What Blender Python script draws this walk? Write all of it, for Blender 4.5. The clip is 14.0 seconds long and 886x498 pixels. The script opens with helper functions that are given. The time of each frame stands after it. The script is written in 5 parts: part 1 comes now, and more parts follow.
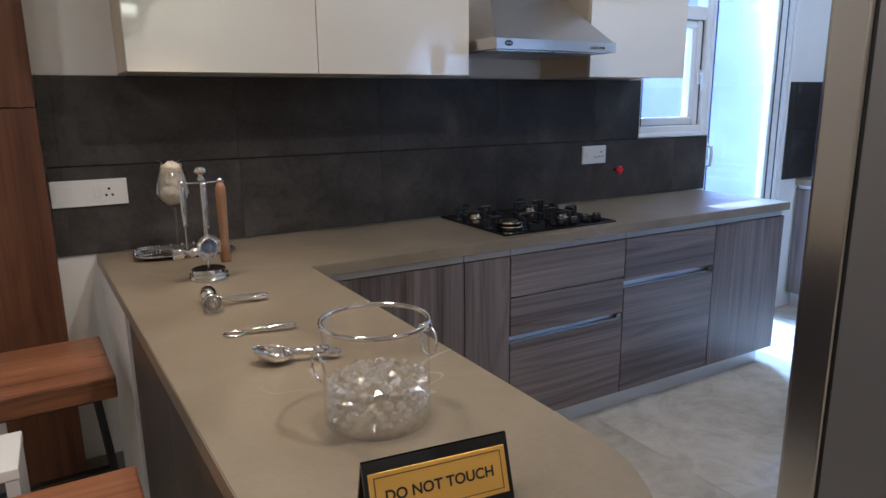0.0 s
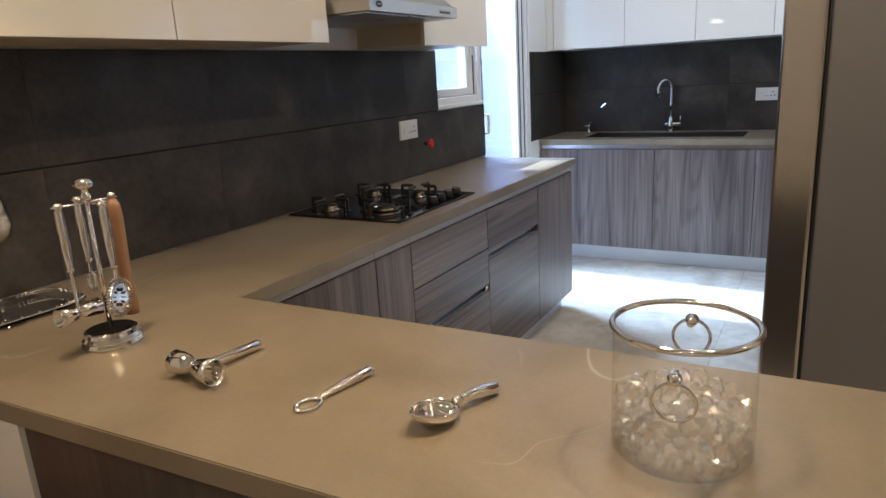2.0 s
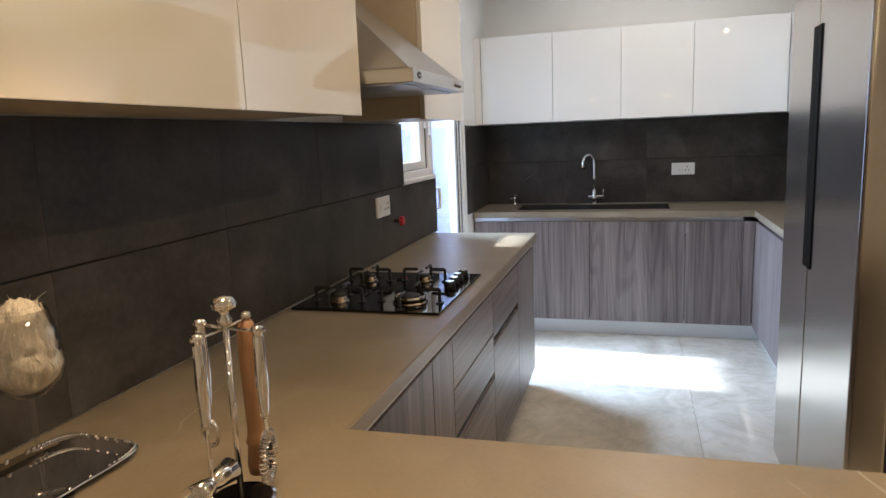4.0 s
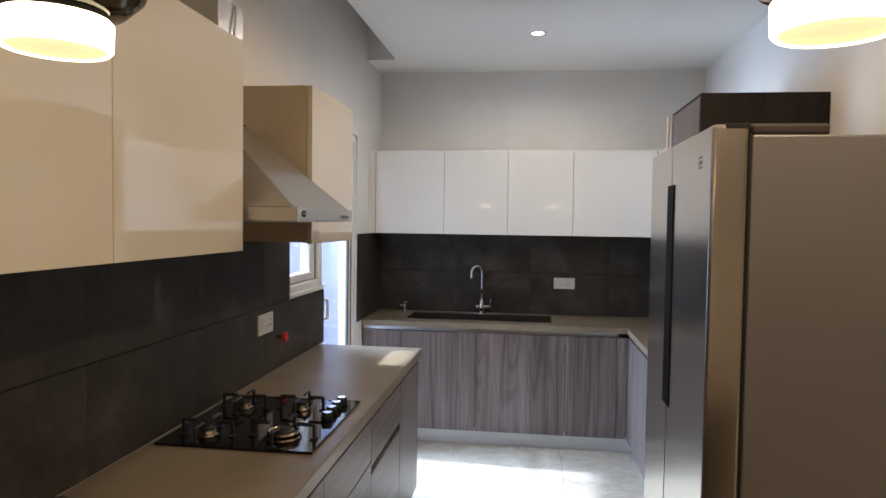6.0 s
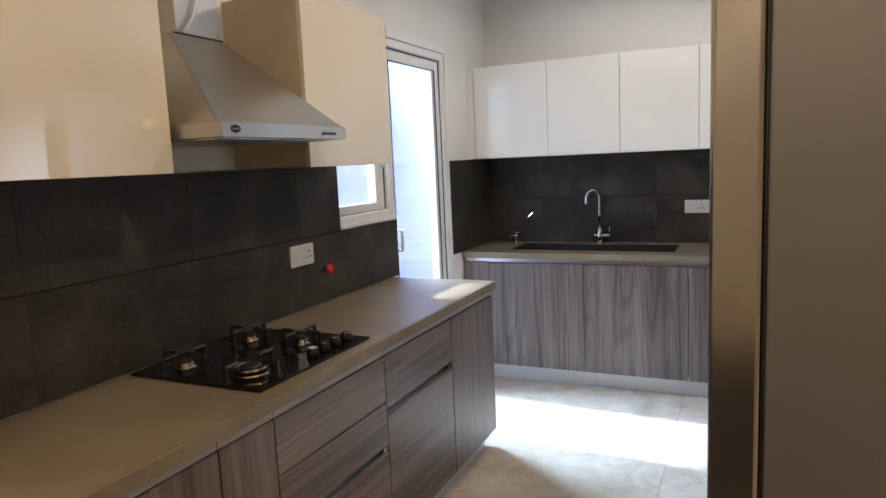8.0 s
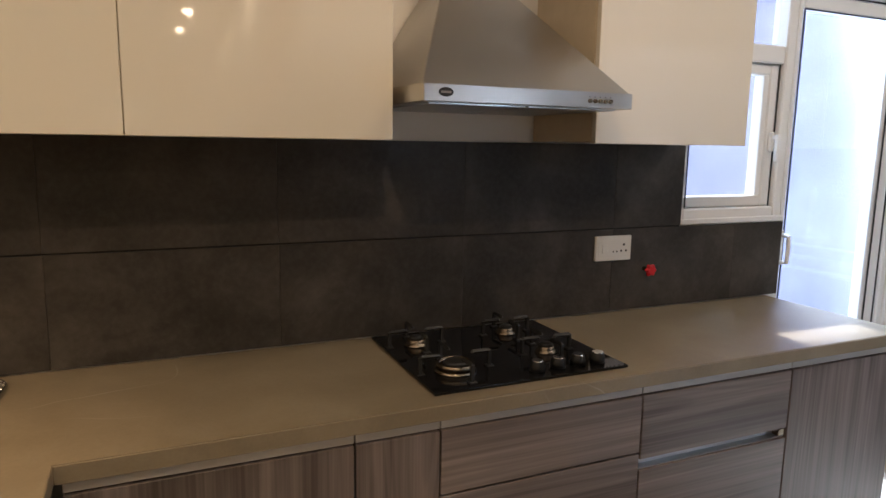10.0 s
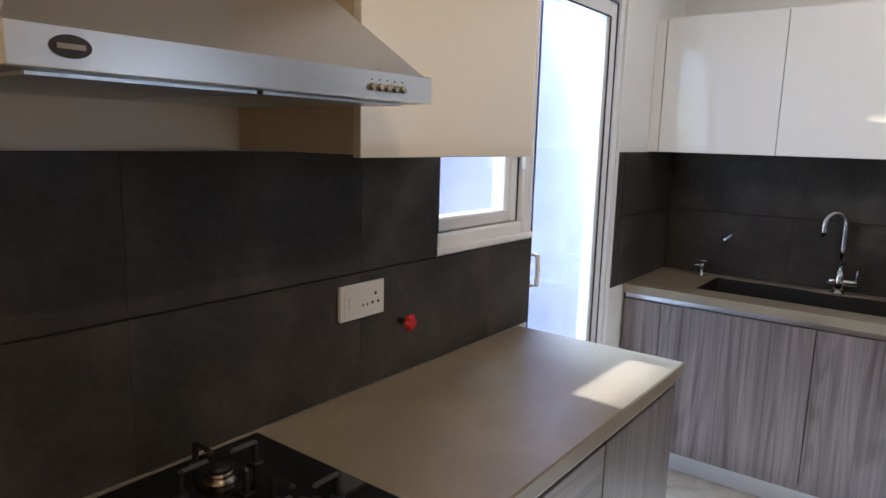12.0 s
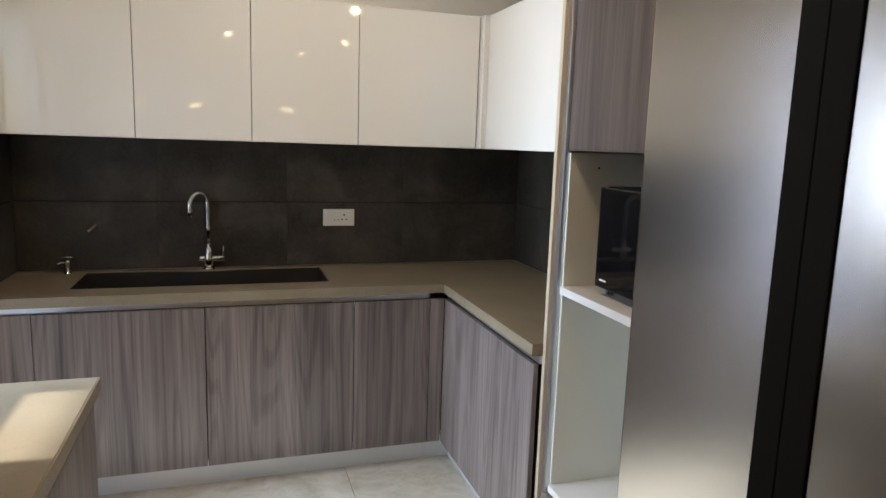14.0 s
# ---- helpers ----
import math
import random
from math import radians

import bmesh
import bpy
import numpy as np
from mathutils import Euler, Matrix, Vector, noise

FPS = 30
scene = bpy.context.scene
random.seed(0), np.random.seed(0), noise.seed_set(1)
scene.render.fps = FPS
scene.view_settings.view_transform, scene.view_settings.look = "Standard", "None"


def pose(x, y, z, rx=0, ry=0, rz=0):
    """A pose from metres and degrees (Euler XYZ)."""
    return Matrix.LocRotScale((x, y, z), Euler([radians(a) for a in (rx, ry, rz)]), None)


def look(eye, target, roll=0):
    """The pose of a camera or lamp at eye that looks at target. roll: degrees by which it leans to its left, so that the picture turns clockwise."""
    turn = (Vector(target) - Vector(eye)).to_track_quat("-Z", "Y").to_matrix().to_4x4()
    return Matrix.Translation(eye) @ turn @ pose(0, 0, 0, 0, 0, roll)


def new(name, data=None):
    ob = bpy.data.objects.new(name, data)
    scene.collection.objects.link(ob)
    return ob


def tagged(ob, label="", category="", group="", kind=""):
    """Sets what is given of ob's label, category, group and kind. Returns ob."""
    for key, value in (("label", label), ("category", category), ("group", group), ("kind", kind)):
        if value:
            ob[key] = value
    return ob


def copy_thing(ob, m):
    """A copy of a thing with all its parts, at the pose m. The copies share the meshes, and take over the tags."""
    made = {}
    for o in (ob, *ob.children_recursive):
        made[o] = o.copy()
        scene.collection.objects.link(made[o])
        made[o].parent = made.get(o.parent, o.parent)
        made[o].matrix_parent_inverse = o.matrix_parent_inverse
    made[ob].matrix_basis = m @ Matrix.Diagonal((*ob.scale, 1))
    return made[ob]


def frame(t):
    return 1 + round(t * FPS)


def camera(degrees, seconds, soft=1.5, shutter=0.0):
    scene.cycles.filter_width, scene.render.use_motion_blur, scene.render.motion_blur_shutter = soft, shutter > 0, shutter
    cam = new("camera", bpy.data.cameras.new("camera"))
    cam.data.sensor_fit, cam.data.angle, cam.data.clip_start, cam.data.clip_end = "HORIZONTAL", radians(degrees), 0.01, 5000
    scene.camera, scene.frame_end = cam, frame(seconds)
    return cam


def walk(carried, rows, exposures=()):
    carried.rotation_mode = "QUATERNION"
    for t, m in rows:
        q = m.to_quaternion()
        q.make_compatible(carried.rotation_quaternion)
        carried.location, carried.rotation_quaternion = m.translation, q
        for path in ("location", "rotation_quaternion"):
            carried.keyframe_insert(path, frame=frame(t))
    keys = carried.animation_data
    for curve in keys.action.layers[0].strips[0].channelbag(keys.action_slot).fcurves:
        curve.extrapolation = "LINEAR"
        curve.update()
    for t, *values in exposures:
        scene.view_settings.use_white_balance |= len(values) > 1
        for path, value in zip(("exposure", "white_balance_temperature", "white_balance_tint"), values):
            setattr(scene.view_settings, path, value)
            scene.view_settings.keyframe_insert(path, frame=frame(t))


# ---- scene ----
cam = camera(67.7, 14.0)
PATH = [
    (0, (0.292, 0.213, 1.4), (1.261, 1.908, 0.964), -0.6),
    (0.5, (0.214, 0.412, 1.359), (1.298, 2.0, 0.809), -1.3),
    (1, (0.126, 0.634, 1.371), (1.302, 2.155, 0.818), -3.1),
    (1.5, (-0.053, 0.834, 1.375), (1.489, 1.995, 0.852), -4.1),
    (2, (-0.117, 1.03, 1.372), (1.556, 2.003, 0.865), -3.3),
    (2.2, (-0.125, 1.1, 1.376), (1.593, 1.984, 0.861), -4.6),
    (4.3, (-0.141, 1.733, 1.456), (1.76, 2.269, 1.142), -2.2),
    (4.5, (-0.141, 1.727, 1.49), (1.76, 2.289, 1.223), -2.4),
    (5, (-0.153, 1.715, 1.567), (1.737, 2.351, 1.413), -1.2),
    (5.5, (-0.148, 1.69, 1.608), (1.779, 2.223, 1.568), -0.6),
    (6, (-0.148, 1.651, 1.594), (1.834, 1.908, 1.511), 0.8),
    (6.5, (-0.122, 1.512, 1.547), (1.864, 1.53, 1.317), -1.4),
    (7, (-0.048, 1.31, 1.518), (1.91, 1.639, 1.279), -2.9),
    (7.5, (0.133, 1.157, 1.481), (2.044, 1.677, 1.198), -4.3),
    (8, (0.376, 1.064, 1.5), (2.172, 1.903, 1.236), -2.6),
    (8.5, (0.583, 0.896, 1.446), (2.070, 2.201, 1.152), -3.6),
    (8.7, (0.686, 0.861, 1.45), (2.033, 2.288, 1.068), -2.5),
    (9.25, (0.868, 0.705, 1.462), (1.944, 2.370, 1.121), -0.8),
    (9.85, (1.100, 0.820, 1.485), (1.945, 2.610, 1.165), 0.6),
    (10.35, (1.278, 1.060, 1.503), (2.005, 2.895, 1.205), 1.3),
    (10.8, (1.365, 1.298, 1.519), (2.102, 3.139, 1.259), 1.5),
    (11, (1.356, 1.359, 1.544), (2.249, 3.139, 1.359), 1.2),
    (11.5, (1.36, 1.522, 1.569), (2.577, 3.099, 1.384), 0.7),
    (12, (1.5, 1.665, 1.537), (3.074, 2.854, 1.207), 1.6),
    (12.5, (1.626, 1.755, 1.516), (3.454, 2.494, 1.176), 1.8),
    (13, (1.665, 1.872, 1.506), (3.632, 1.994, 1.164), 0.7),
    (13.5, (1.643, 1.913, 1.518), (3.586, 1.574, 1.184), 1.1),
    (14, (1.638, 1.900, 1.518), (3.517, 1.291, 1.205), 1.9),
]
EXPOSURES = [(0.0, 2.62, 4300, 10), (0.5, 2.8, 4650, 8), (1.0, 2.9, 5620, 9), (1.5, 2.87, 5130, 9), (2.0, 2.72, 5130, 9), (4.5, 2.72, 5800, 11), (5.0, 2.75, 5910, 12), (5.5, 2.35, 5800, 12), (6.5, 2.37, 5800, 12), (7.5, 2.68, 5660, 10), (8.0, 2.55, 5800, 11), (8.5, 2.45, 6190, 14), (10.5, 2.7, 5400, 12), (11.0, 3.05, 5000, 13), (11.5, 2.42, 5250, 14), (12.0, 2.5, 5640, 12), (12.5, 2.4, 6100, 15), (13.0, 2.1, 6200, 12), (13.5, 2.05, 6240, 11), (14.0, 2.28, 6660, 10)]
walk(cam, [(t, look(eye, target, roll)) for t, eye, target, roll in PATH], EXPOSURES)

# ---- world, sun, large lights ----
SUN_DIR = Vector((-0.05, -1.0, -0.854)).normalized()
world = bpy.data.worlds.new("sky")
scene.world = world
world.use_nodes = True
wn = world.node_tree
sky = wn.nodes.new("ShaderNodeTexSky")
sky.sky_type, sky.sun_disc = "NISHITA", False
sky.sun_elevation = math.asin(-SUN_DIR.z)
sky.sun_rotation = math.atan2(-SUN_DIR.x, -SUN_DIR.y)
wn.links.new(sky.outputs[0], wn.nodes["Background"].inputs[0])
wn.nodes["Background"].inputs[1].default_value = 0.15


def lamp(name, kind, m, power, colour, size=0.1, size_y=None, spot=None, blend=0.5):
    data = bpy.data.lights.new(name, kind)
    data.energy, data.color = power, colour
    if kind == "SUN":
        data.angle = size
    elif kind == "AREA":
        data.size = size
        if size_y:
            data.shape, data.size_y = "RECTANGLE", size_y
    else:
        data.shadow_soft_size = size
        if spot:
            data.spot_size, data.spot_blend = radians(spot), blend
    ob = new(name, data)
    ob.matrix_world = m
    return ob


lamp("sun", "SUN", look((0, 0, 5), Vector((0, 0, 5)) + SUN_DIR), 2.2, (1.0, 0.98, 0.95), radians(1.8))
WARM = (1.0, 0.61, 0.28)
SOFT = (1.0, 0.85, 0.68)
DINING = (1.0, 0.70, 0.40)
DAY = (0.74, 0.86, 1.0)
# pendants over the peninsula and recessed ceiling lights; the downlights at x 2.55, 1.25 and west of 0 are added fill
PENDANTS = [(0.602, 2.229), (0.602, 1.335)]
DOWNLIGHTS = [(4.0, 1.62), (2.55, 1.62), (1.25, 0.75), (-0.9, 0.5), (-0.9, 1.9), (-2.4, 0.9), (1.64, -1.57), (1.56, -3.12), (1.53, -4.33)]
for x, y in PENDANTS:
    lamp("pendant_bulb", "SPOT", look((x, y, 1.782), (x, y, 0)), 3.3, WARM, 0.055, spot=104, blend=1.0)
for x, y in DOWNLIGHTS:
    lamp("downlight_bulb", "SPOT", look((x, y, 2.745), (x, y, 0)), 4.2 if x > 3 else 11.0 if y > 0.7 and 1 < x < 2 else 5.0 if x > 1 else 3.6, SOFT if x > 3 else DINING, 0.04, spot=172, blend=0.4)
# area lamps added out of view outside the glass door, standing in for sky light
lamp("sky_fill_over_door", "AREA", look((4.2, 3.32, 2.52), (4.1, 1.6, 0.0)), 12.0, DAY, 0.45, 0.36).data.spread = radians(64)
# second added lamp, low and facing in, fills the niche and fridge front
lamp("sky_fill_low", "AREA", look((4.0, 4.25, 1.25), (4.0, 1.0, 1.1)), 7.2, DAY, 0.6, 1.3).data.spread = radians(84)

# ---- materials ----


def mat(name, colour=(0.8, 0.8, 0.8), rough=0.5, metal=0.0, **extra):
    m = bpy.data.materials.new(name)
    m.use_nodes = True
    b = m.node_tree.nodes["Principled BSDF"]
    b.inputs["Base Color"].default_value = (*colour, 1)
    b.inputs["Roughness"].default_value = rough
    b.inputs["Metallic"].default_value = metal
    for key, value in extra.items():
        b.inputs[key.replace("_", " ")].default_value = value
    return m


def node(m, kind, **settings):
    n = m.node_tree.nodes.new(kind)
    for key, value in settings.items():
        n.inputs[key.replace("_", " ")].default_value = value
    return n


def coords(m, scale, vary=0.0, generated=False):
    """Texture coordinates in metres times scale, shifted by a random amount from object to object."""
    t = m.node_tree
    tc = t.nodes.new("ShaderNodeTexCoord")
    mp = t.nodes.new("ShaderNodeMapping")
    mp.inputs["Scale"].default_value = scale
    t.links.new(tc.outputs["Object"], mp.inputs["Vector"])
    if vary:
        info = t.nodes.new("ShaderNodeObjectInfo")
        mul = t.nodes.new("ShaderNodeMath")
        mul.operation = "MULTIPLY"
        mul.inputs[1].default_value = vary
        t.links.new(info.outputs["Random"], mul.inputs[0])
        comb = t.nodes.new("ShaderNodeCombineXYZ")
        for i in range(3):
            t.links.new(mul.outputs[0], comb.inputs[i])
        t.links.new(comb.outputs[0], mp.inputs["Location"])
    return mp.outputs[0]


def ramp(m, value, stops):
    r = m.node_tree.nodes.new("ShaderNodeValToRGB")
    e = r.color_ramp.elements
    while len(e) < len(stops):
        e.new(0.5)
    for el, (p, c) in zip(e, stops):
        el.position, el.color = p, (*c, 1) if len(c) == 3 else c
    m.node_tree.links.new(value, r.inputs[0])
    return r.outputs[0]


def noise_tex(m, vec, scale, detail=4.0, rough=0.55, distort=0.0):
    n = node(m, "ShaderNodeTexNoise", Scale=scale, Detail=detail, Roughness=rough, Distortion=distort)
    m.node_tree.links.new(vec, n.inputs["Vector"])
    return n.outputs["Fac"]


def blend(m, fac, a, b, mode="MIX"):
    n = m.node_tree.nodes.new("ShaderNodeMix")
    n.data_type, n.blend_type = "RGBA", mode
    for sock, v in ((n.inputs[0], fac), (n.inputs[6], a), (n.inputs[7], b)):
        if isinstance(v, (int, float)):
            sock.default_value = v
        elif isinstance(v, tuple):
            sock.default_value = (*v, 1)
        else:
            m.node_tree.links.new(v, sock)
    return n.outputs[2]


def to(m, value, socket):
    m.node_tree.links.new(value, m.node_tree.nodes["Principled BSDF"].inputs[socket])


def bump(m, value, strength, distance=0.001):
    n = node(m, "ShaderNodeBump", Strength=strength, Distance=distance)
    m.node_tree.links.new(value, n.inputs["Height"])
    to(m, n.outputs[0], "Normal")


def rough_from(m, value, lo, hi):
    n = node(m, "ShaderNodeMapRange", To_Min=lo, To_Max=hi)
    m.node_tree.links.new(value, n.inputs["Value"])
    to(m, n.outputs[0], "Roughness")


def laminate(name, axis, dark, mid, light, rough=0.38):
    """Wood-grain laminate with long streaks along one axis ("x", "y" or "z")."""
    m = mat(name, mid, rough)
    long_s, cross = 0.55, 16.0
    sc = {"x": (long_s, cross, cross), "y": (cross, long_s, cross), "z": (cross, cross, long_s)}[axis]
    v = coords(m, sc, 9.0)
    streak = noise_tex(m, v, 1.0, 6.0, 0.6, 0.9)
    v2 = coords(m, tuple(s * 0.30 for s in sc), 5.0)
    band = noise_tex(m, v2, 1.0, 3.0, 0.5, 1.6)
    v3 = coords(m, tuple(s * (7.0 if s > 1 else 2.5) for s in sc), 3.0)
    pore = noise_tex(m, v3, 1.0, 2.0, 0.6)
    c = ramp(m, streak, [(0.33, dark), (0.5, mid), (0.68, light)])
    c2 = ramp(m, band, [(0.35, dark), (0.62, light)])
    c = blend(m, 0.42, c, c2)
    c = blend(m, 0.22, c, ramp(m, pore, [(0.4, dark), (0.62, light)]))
    v4 = coords(m, tuple(s * (0.3 if s > 1 else 0.6) for s in sc), 6.0)
    arch = node(m, "ShaderNodeMath")
    arch.operation = "MULTIPLY"
    arch.inputs[1].default_value = 95.0
    m.node_tree.links.new(noise_tex(m, v4, 1.0, 1.5, 0.45, 0.5), arch.inputs[0])
    rings = m.node_tree.nodes.new("ShaderNodeMath")
    rings.operation = "SINE"
    m.node_tree.links.new(arch.outputs[0], rings.inputs[0])
    c = blend(m, 0.15, c, ramp(m, rings.outputs[0], [(0.0, light), (0.45, mid), (0.95, dark)]))
    to(m, c, "Base Color")
    rough_from(m, streak, rough - 0.06, rough + 0.1)
    bump(m, pore, 0.12, 0.0006)
    return m


D, M_, L_ = (0.046, 0.035, 0.033), (0.128, 0.102, 0.095), (0.285, 0.242, 0.23)
LAM_V = laminate("grey_brown_laminate_upright", "z", D, M_, L_)
LAM_H = laminate("grey_brown_laminate_level", "x", D, M_, L_)
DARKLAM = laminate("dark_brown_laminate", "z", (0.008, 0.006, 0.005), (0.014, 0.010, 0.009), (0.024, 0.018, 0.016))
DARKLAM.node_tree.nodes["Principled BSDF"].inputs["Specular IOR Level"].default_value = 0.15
OAK = laminate("red_brown_oak_veneer", "z", (0.085, 0.028, 0.010), (0.18, 0.066, 0.023), (0.27, 0.115, 0.045), 0.42)
# cabinet laminate again, with the upper door's shade put into its colours
SHADED_LAM = laminate("shaded_laminate_upright", "z", (0.042, 0.032, 0.029), (0.09, 0.07, 0.064), (0.16, 0.13, 0.12))
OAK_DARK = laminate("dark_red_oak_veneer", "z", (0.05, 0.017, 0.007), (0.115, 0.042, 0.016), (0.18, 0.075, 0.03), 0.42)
OAK_PALE = laminate("golden_oak_veneer", "z", (0.13, 0.05, 0.017), (0.28, 0.125, 0.043), (0.40, 0.20, 0.078), 0.42)
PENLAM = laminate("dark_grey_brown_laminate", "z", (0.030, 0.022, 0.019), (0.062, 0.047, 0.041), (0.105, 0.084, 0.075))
SEATWOOD = laminate("acacia_seat", "x", (0.10, 0.034, 0.012), (0.24, 0.092, 0.034), (0.38, 0.175, 0.075), 0.33)
MUDDLE = laminate("turned_brown_wood", "z", (0.16, 0.075, 0.03), (0.26, 0.135, 0.06), (0.34, 0.20, 0.10), 0.45)

STONE = mat("grey_beige_stone_worktop", (0.33, 0.305, 0.265), 0.42)
_v = coords(STONE, (1, 1, 1))
_n = noise_tex(STONE, _v, 3.2, 6, 0.6, 0.6)
_n2 = noise_tex(STONE, _v, 140, 3, 0.6)
_c = ramp(STONE, _n, [(0.3, (0.188, 0.153, 0.101)), (0.52, (0.237, 0.196, 0.133)), (0.75, (0.292, 0.247, 0.174))])
_c = blend(STONE, 0.09, _c, ramp(STONE, _n2, [(0.35, (0.17, 0.145, 0.11)), (0.65, (0.35, 0.31, 0.25))]))
_w = noise_tex(STONE, _v, 1.15, 3, 0.45, 1.2)
_vein = ramp(STONE, _w, [(0.497, (0, 0, 0)), (0.5, (1, 1, 1)), (0.503, (0, 0, 0))])
_gate = ramp(STONE, noise_tex(STONE, _v, 2.1, 2), [(0.55, (0, 0, 0)), (0.66, (0.8, 0.8, 0.8))])
_c = blend(STONE, blend(STONE, 1.0, _vein, _gate, "MULTIPLY"), _c, (0.42, 0.40, 0.35))
to(STONE, _c, "Base Color")
rough_from(STONE, _n, 0.29, 0.43)
bump(STONE, _n2, 0.06, 0.0004)

SLATE = mat("dark_grey_slate_tile", (0.05, 0.05, 0.048), 0.45, Specular_IOR_Level=0.3)
_v = coords(SLATE, (1, 1, 1), 20.0)
_n = noise_tex(SLATE, _v, 4.0, 7, 0.62, 0.4)
_n2 = noise_tex(SLATE, _v, 60, 4, 0.6)
_c = ramp(SLATE, _n, [(0.3, (0.026, 0.023, 0.020)), (0.5, (0.048, 0.043, 0.038)), (0.72, (0.092, 0.085, 0.076))])
_c = blend(SLATE, 0.7, _c, ramp(SLATE, noise_tex(SLATE, _v, 1.7, 5, 0.6, 1.0), [(0.32, (0.55, 0.54, 0.52)), (0.68, (1.5, 1.48, 1.45))]), "MULTIPLY")
_c = blend(SLATE, 0.15, _c, ramp(SLATE, _n2, [(0.4, (0.03, 0.03, 0.03)), (0.7, (0.11, 0.11, 0.105))]))
to(SLATE, _c, "Base Color")
rough_from(SLATE, _n, 0.36, 0.55)
bump(SLATE, _n2, 0.15, 0.0006)

MARBLE = mat("polished_beige_marble", (0.6, 0.56, 0.48), 0.16)
_v = coords(MARBLE, (1, 1, 1), 7.0)
_n = noise_tex(MARBLE, _v, 1.6, 8, 0.62, 1.4)
_n2 = noise_tex(MARBLE, _v, 5.0, 6, 0.65, 2.2)
_c = ramp(MARBLE, _n, [(0.3, (0.42, 0.375, 0.29)), (0.5, (0.59, 0.54, 0.44)), (0.7, (0.74, 0.70, 0.62))])
_c = blend(MARBLE, 0.35, _c, ramp(MARBLE, _n2, [(0.38, (0.42, 0.385, 0.32)), (0.6, (0.68, 0.65, 0.58))]))
_i = MARBLE.node_tree.nodes.new("ShaderNodeObjectInfo")
_c = blend(MARBLE, 1.0, _c, ramp(MARBLE, _i.outputs["Random"], [(0.0, (0.86, 0.84, 0.80)), (1.0, (1.06, 1.05, 1.04))]), "MULTIPLY")
to(MARBLE, _c, "Base Color")
rough_from(MARBLE, _n2, 0.17, 0.3)
bump(MARBLE, noise_tex(MARBLE, _v, 2.6, 2, 0.5), 0.25, 0.004)

PAINT = mat("white_wall_paint", (0.80, 0.785, 0.75), 0.85)
_v = coords(PAINT, (1, 1, 1))
_n = noise_tex(PAINT, _v, 2.0, 5, 0.6)
to(PAINT, ramp(PAINT, _n, [(0.3, (0.765, 0.75, 0.715)), (0.7, (0.82, 0.805, 0.775))]), "Base Color")
bump(PAINT, noise_tex(PAINT, _v, 220, 3), 0.08, 0.0005)
CEIL = mat("ceiling_paint", (0.84, 0.83, 0.80), 0.9)
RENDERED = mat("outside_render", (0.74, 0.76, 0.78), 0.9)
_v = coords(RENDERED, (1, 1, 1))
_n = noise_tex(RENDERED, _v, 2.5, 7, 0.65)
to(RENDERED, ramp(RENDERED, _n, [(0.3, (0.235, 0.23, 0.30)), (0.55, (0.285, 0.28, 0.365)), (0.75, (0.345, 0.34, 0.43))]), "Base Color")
bump(RENDERED, noise_tex(RENDERED, _v, 90, 4), 0.4, 0.003)

PAVING = mat("pale_concrete_paving", (0.55, 0.54, 0.52), 0.85)
_v = coords(PAVING, (1, 1, 1))
to(PAVING, ramp(PAVING, noise_tex(PAVING, _v, 3.0, 6, 0.6), [(0.3, (0.48, 0.47, 0.45)), (0.7, (0.62, 0.61, 0.59))]), "Base Color")

CREAM = mat("cream_gloss_lacquer", (0.74, 0.70, 0.61), 0.04, Coat_Weight=0.4, Coat_Roughness=0.02)
_v = coords(CREAM, (1, 1, 1))
bump(CREAM, noise_tex(CREAM, _v, 7, 2), 0.02, 0.001)
WHITE_GLOSS = mat("white_gloss_lacquer", (0.80, 0.785, 0.745), 0.04, Coat_Weight=0.4, Coat_Roughness=0.02)
_v = coords(WHITE_GLOSS, (1, 1, 1))
bump(WHITE_GLOSS, noise_tex(WHITE_GLOSS, _v, 7, 2), 0.02, 0.001)
BEIGE = mat("beige_melamine", (0.56, 0.475, 0.35), 0.4)
_v = coords(BEIGE, (1, 1, 1))
to(BEIGE, ramp(BEIGE, noise_tex(BEIGE, _v, 12, 4), [(0.3, (0.53, 0.445, 0.325)), (0.7, (0.59, 0.505, 0.375))]), "Base Color")
PALE = mat("pale_melamine", (0.82, 0.825, 0.76), 0.4)
UPVC = mat("white_window_plastic", (0.80, 0.80, 0.79), 0.32)
GASKET = mat("black_rubber", (0.012, 0.012, 0.012), 0.6)
CHANNEL = mat("satin_aluminium_channel", (0.50, 0.49, 0.47), 0.45, 0.25)
PLASTIC = mat("white_switch_plastic", (0.78, 0.77, 0.74), 0.3)
RED = mat("red_plastic", (0.55, 0.012, 0.02), 0.35)
BLACK = mat("black_plastic", (0.009, 0.009, 0.01), 0.5)
GRIP = mat("matt_black_grip", (0.006, 0.006, 0.006), 0.85, Specular_IOR_Level=0.15)
IRON = mat("black_cast_iron", (0.012, 0.012, 0.012), 0.55)
GLASSTOP = mat("black_hob_glass", (0.006, 0.006, 0.007), 0.04)
SINKM = mat("dark_quartz_sink", (0.014, 0.012, 0.011), 0.5)
CHROME = mat("chrome", (0.80, 0.785, 0.76), 0.06, 1.0)
ALU = mat("brushed_aluminium", (0.62, 0.63, 0.65), 0.32, 1.0)
KICK = mat("aluminium_plinth", (0.72, 0.73, 0.74), 0.38, 0.6)
BRASS = mat("burner_brass", (0.27, 0.225, 0.175), 0.25, 1.0)
WHITELAC = mat("white_lacquer", (0.82, 0.82, 0.81), 0.15)
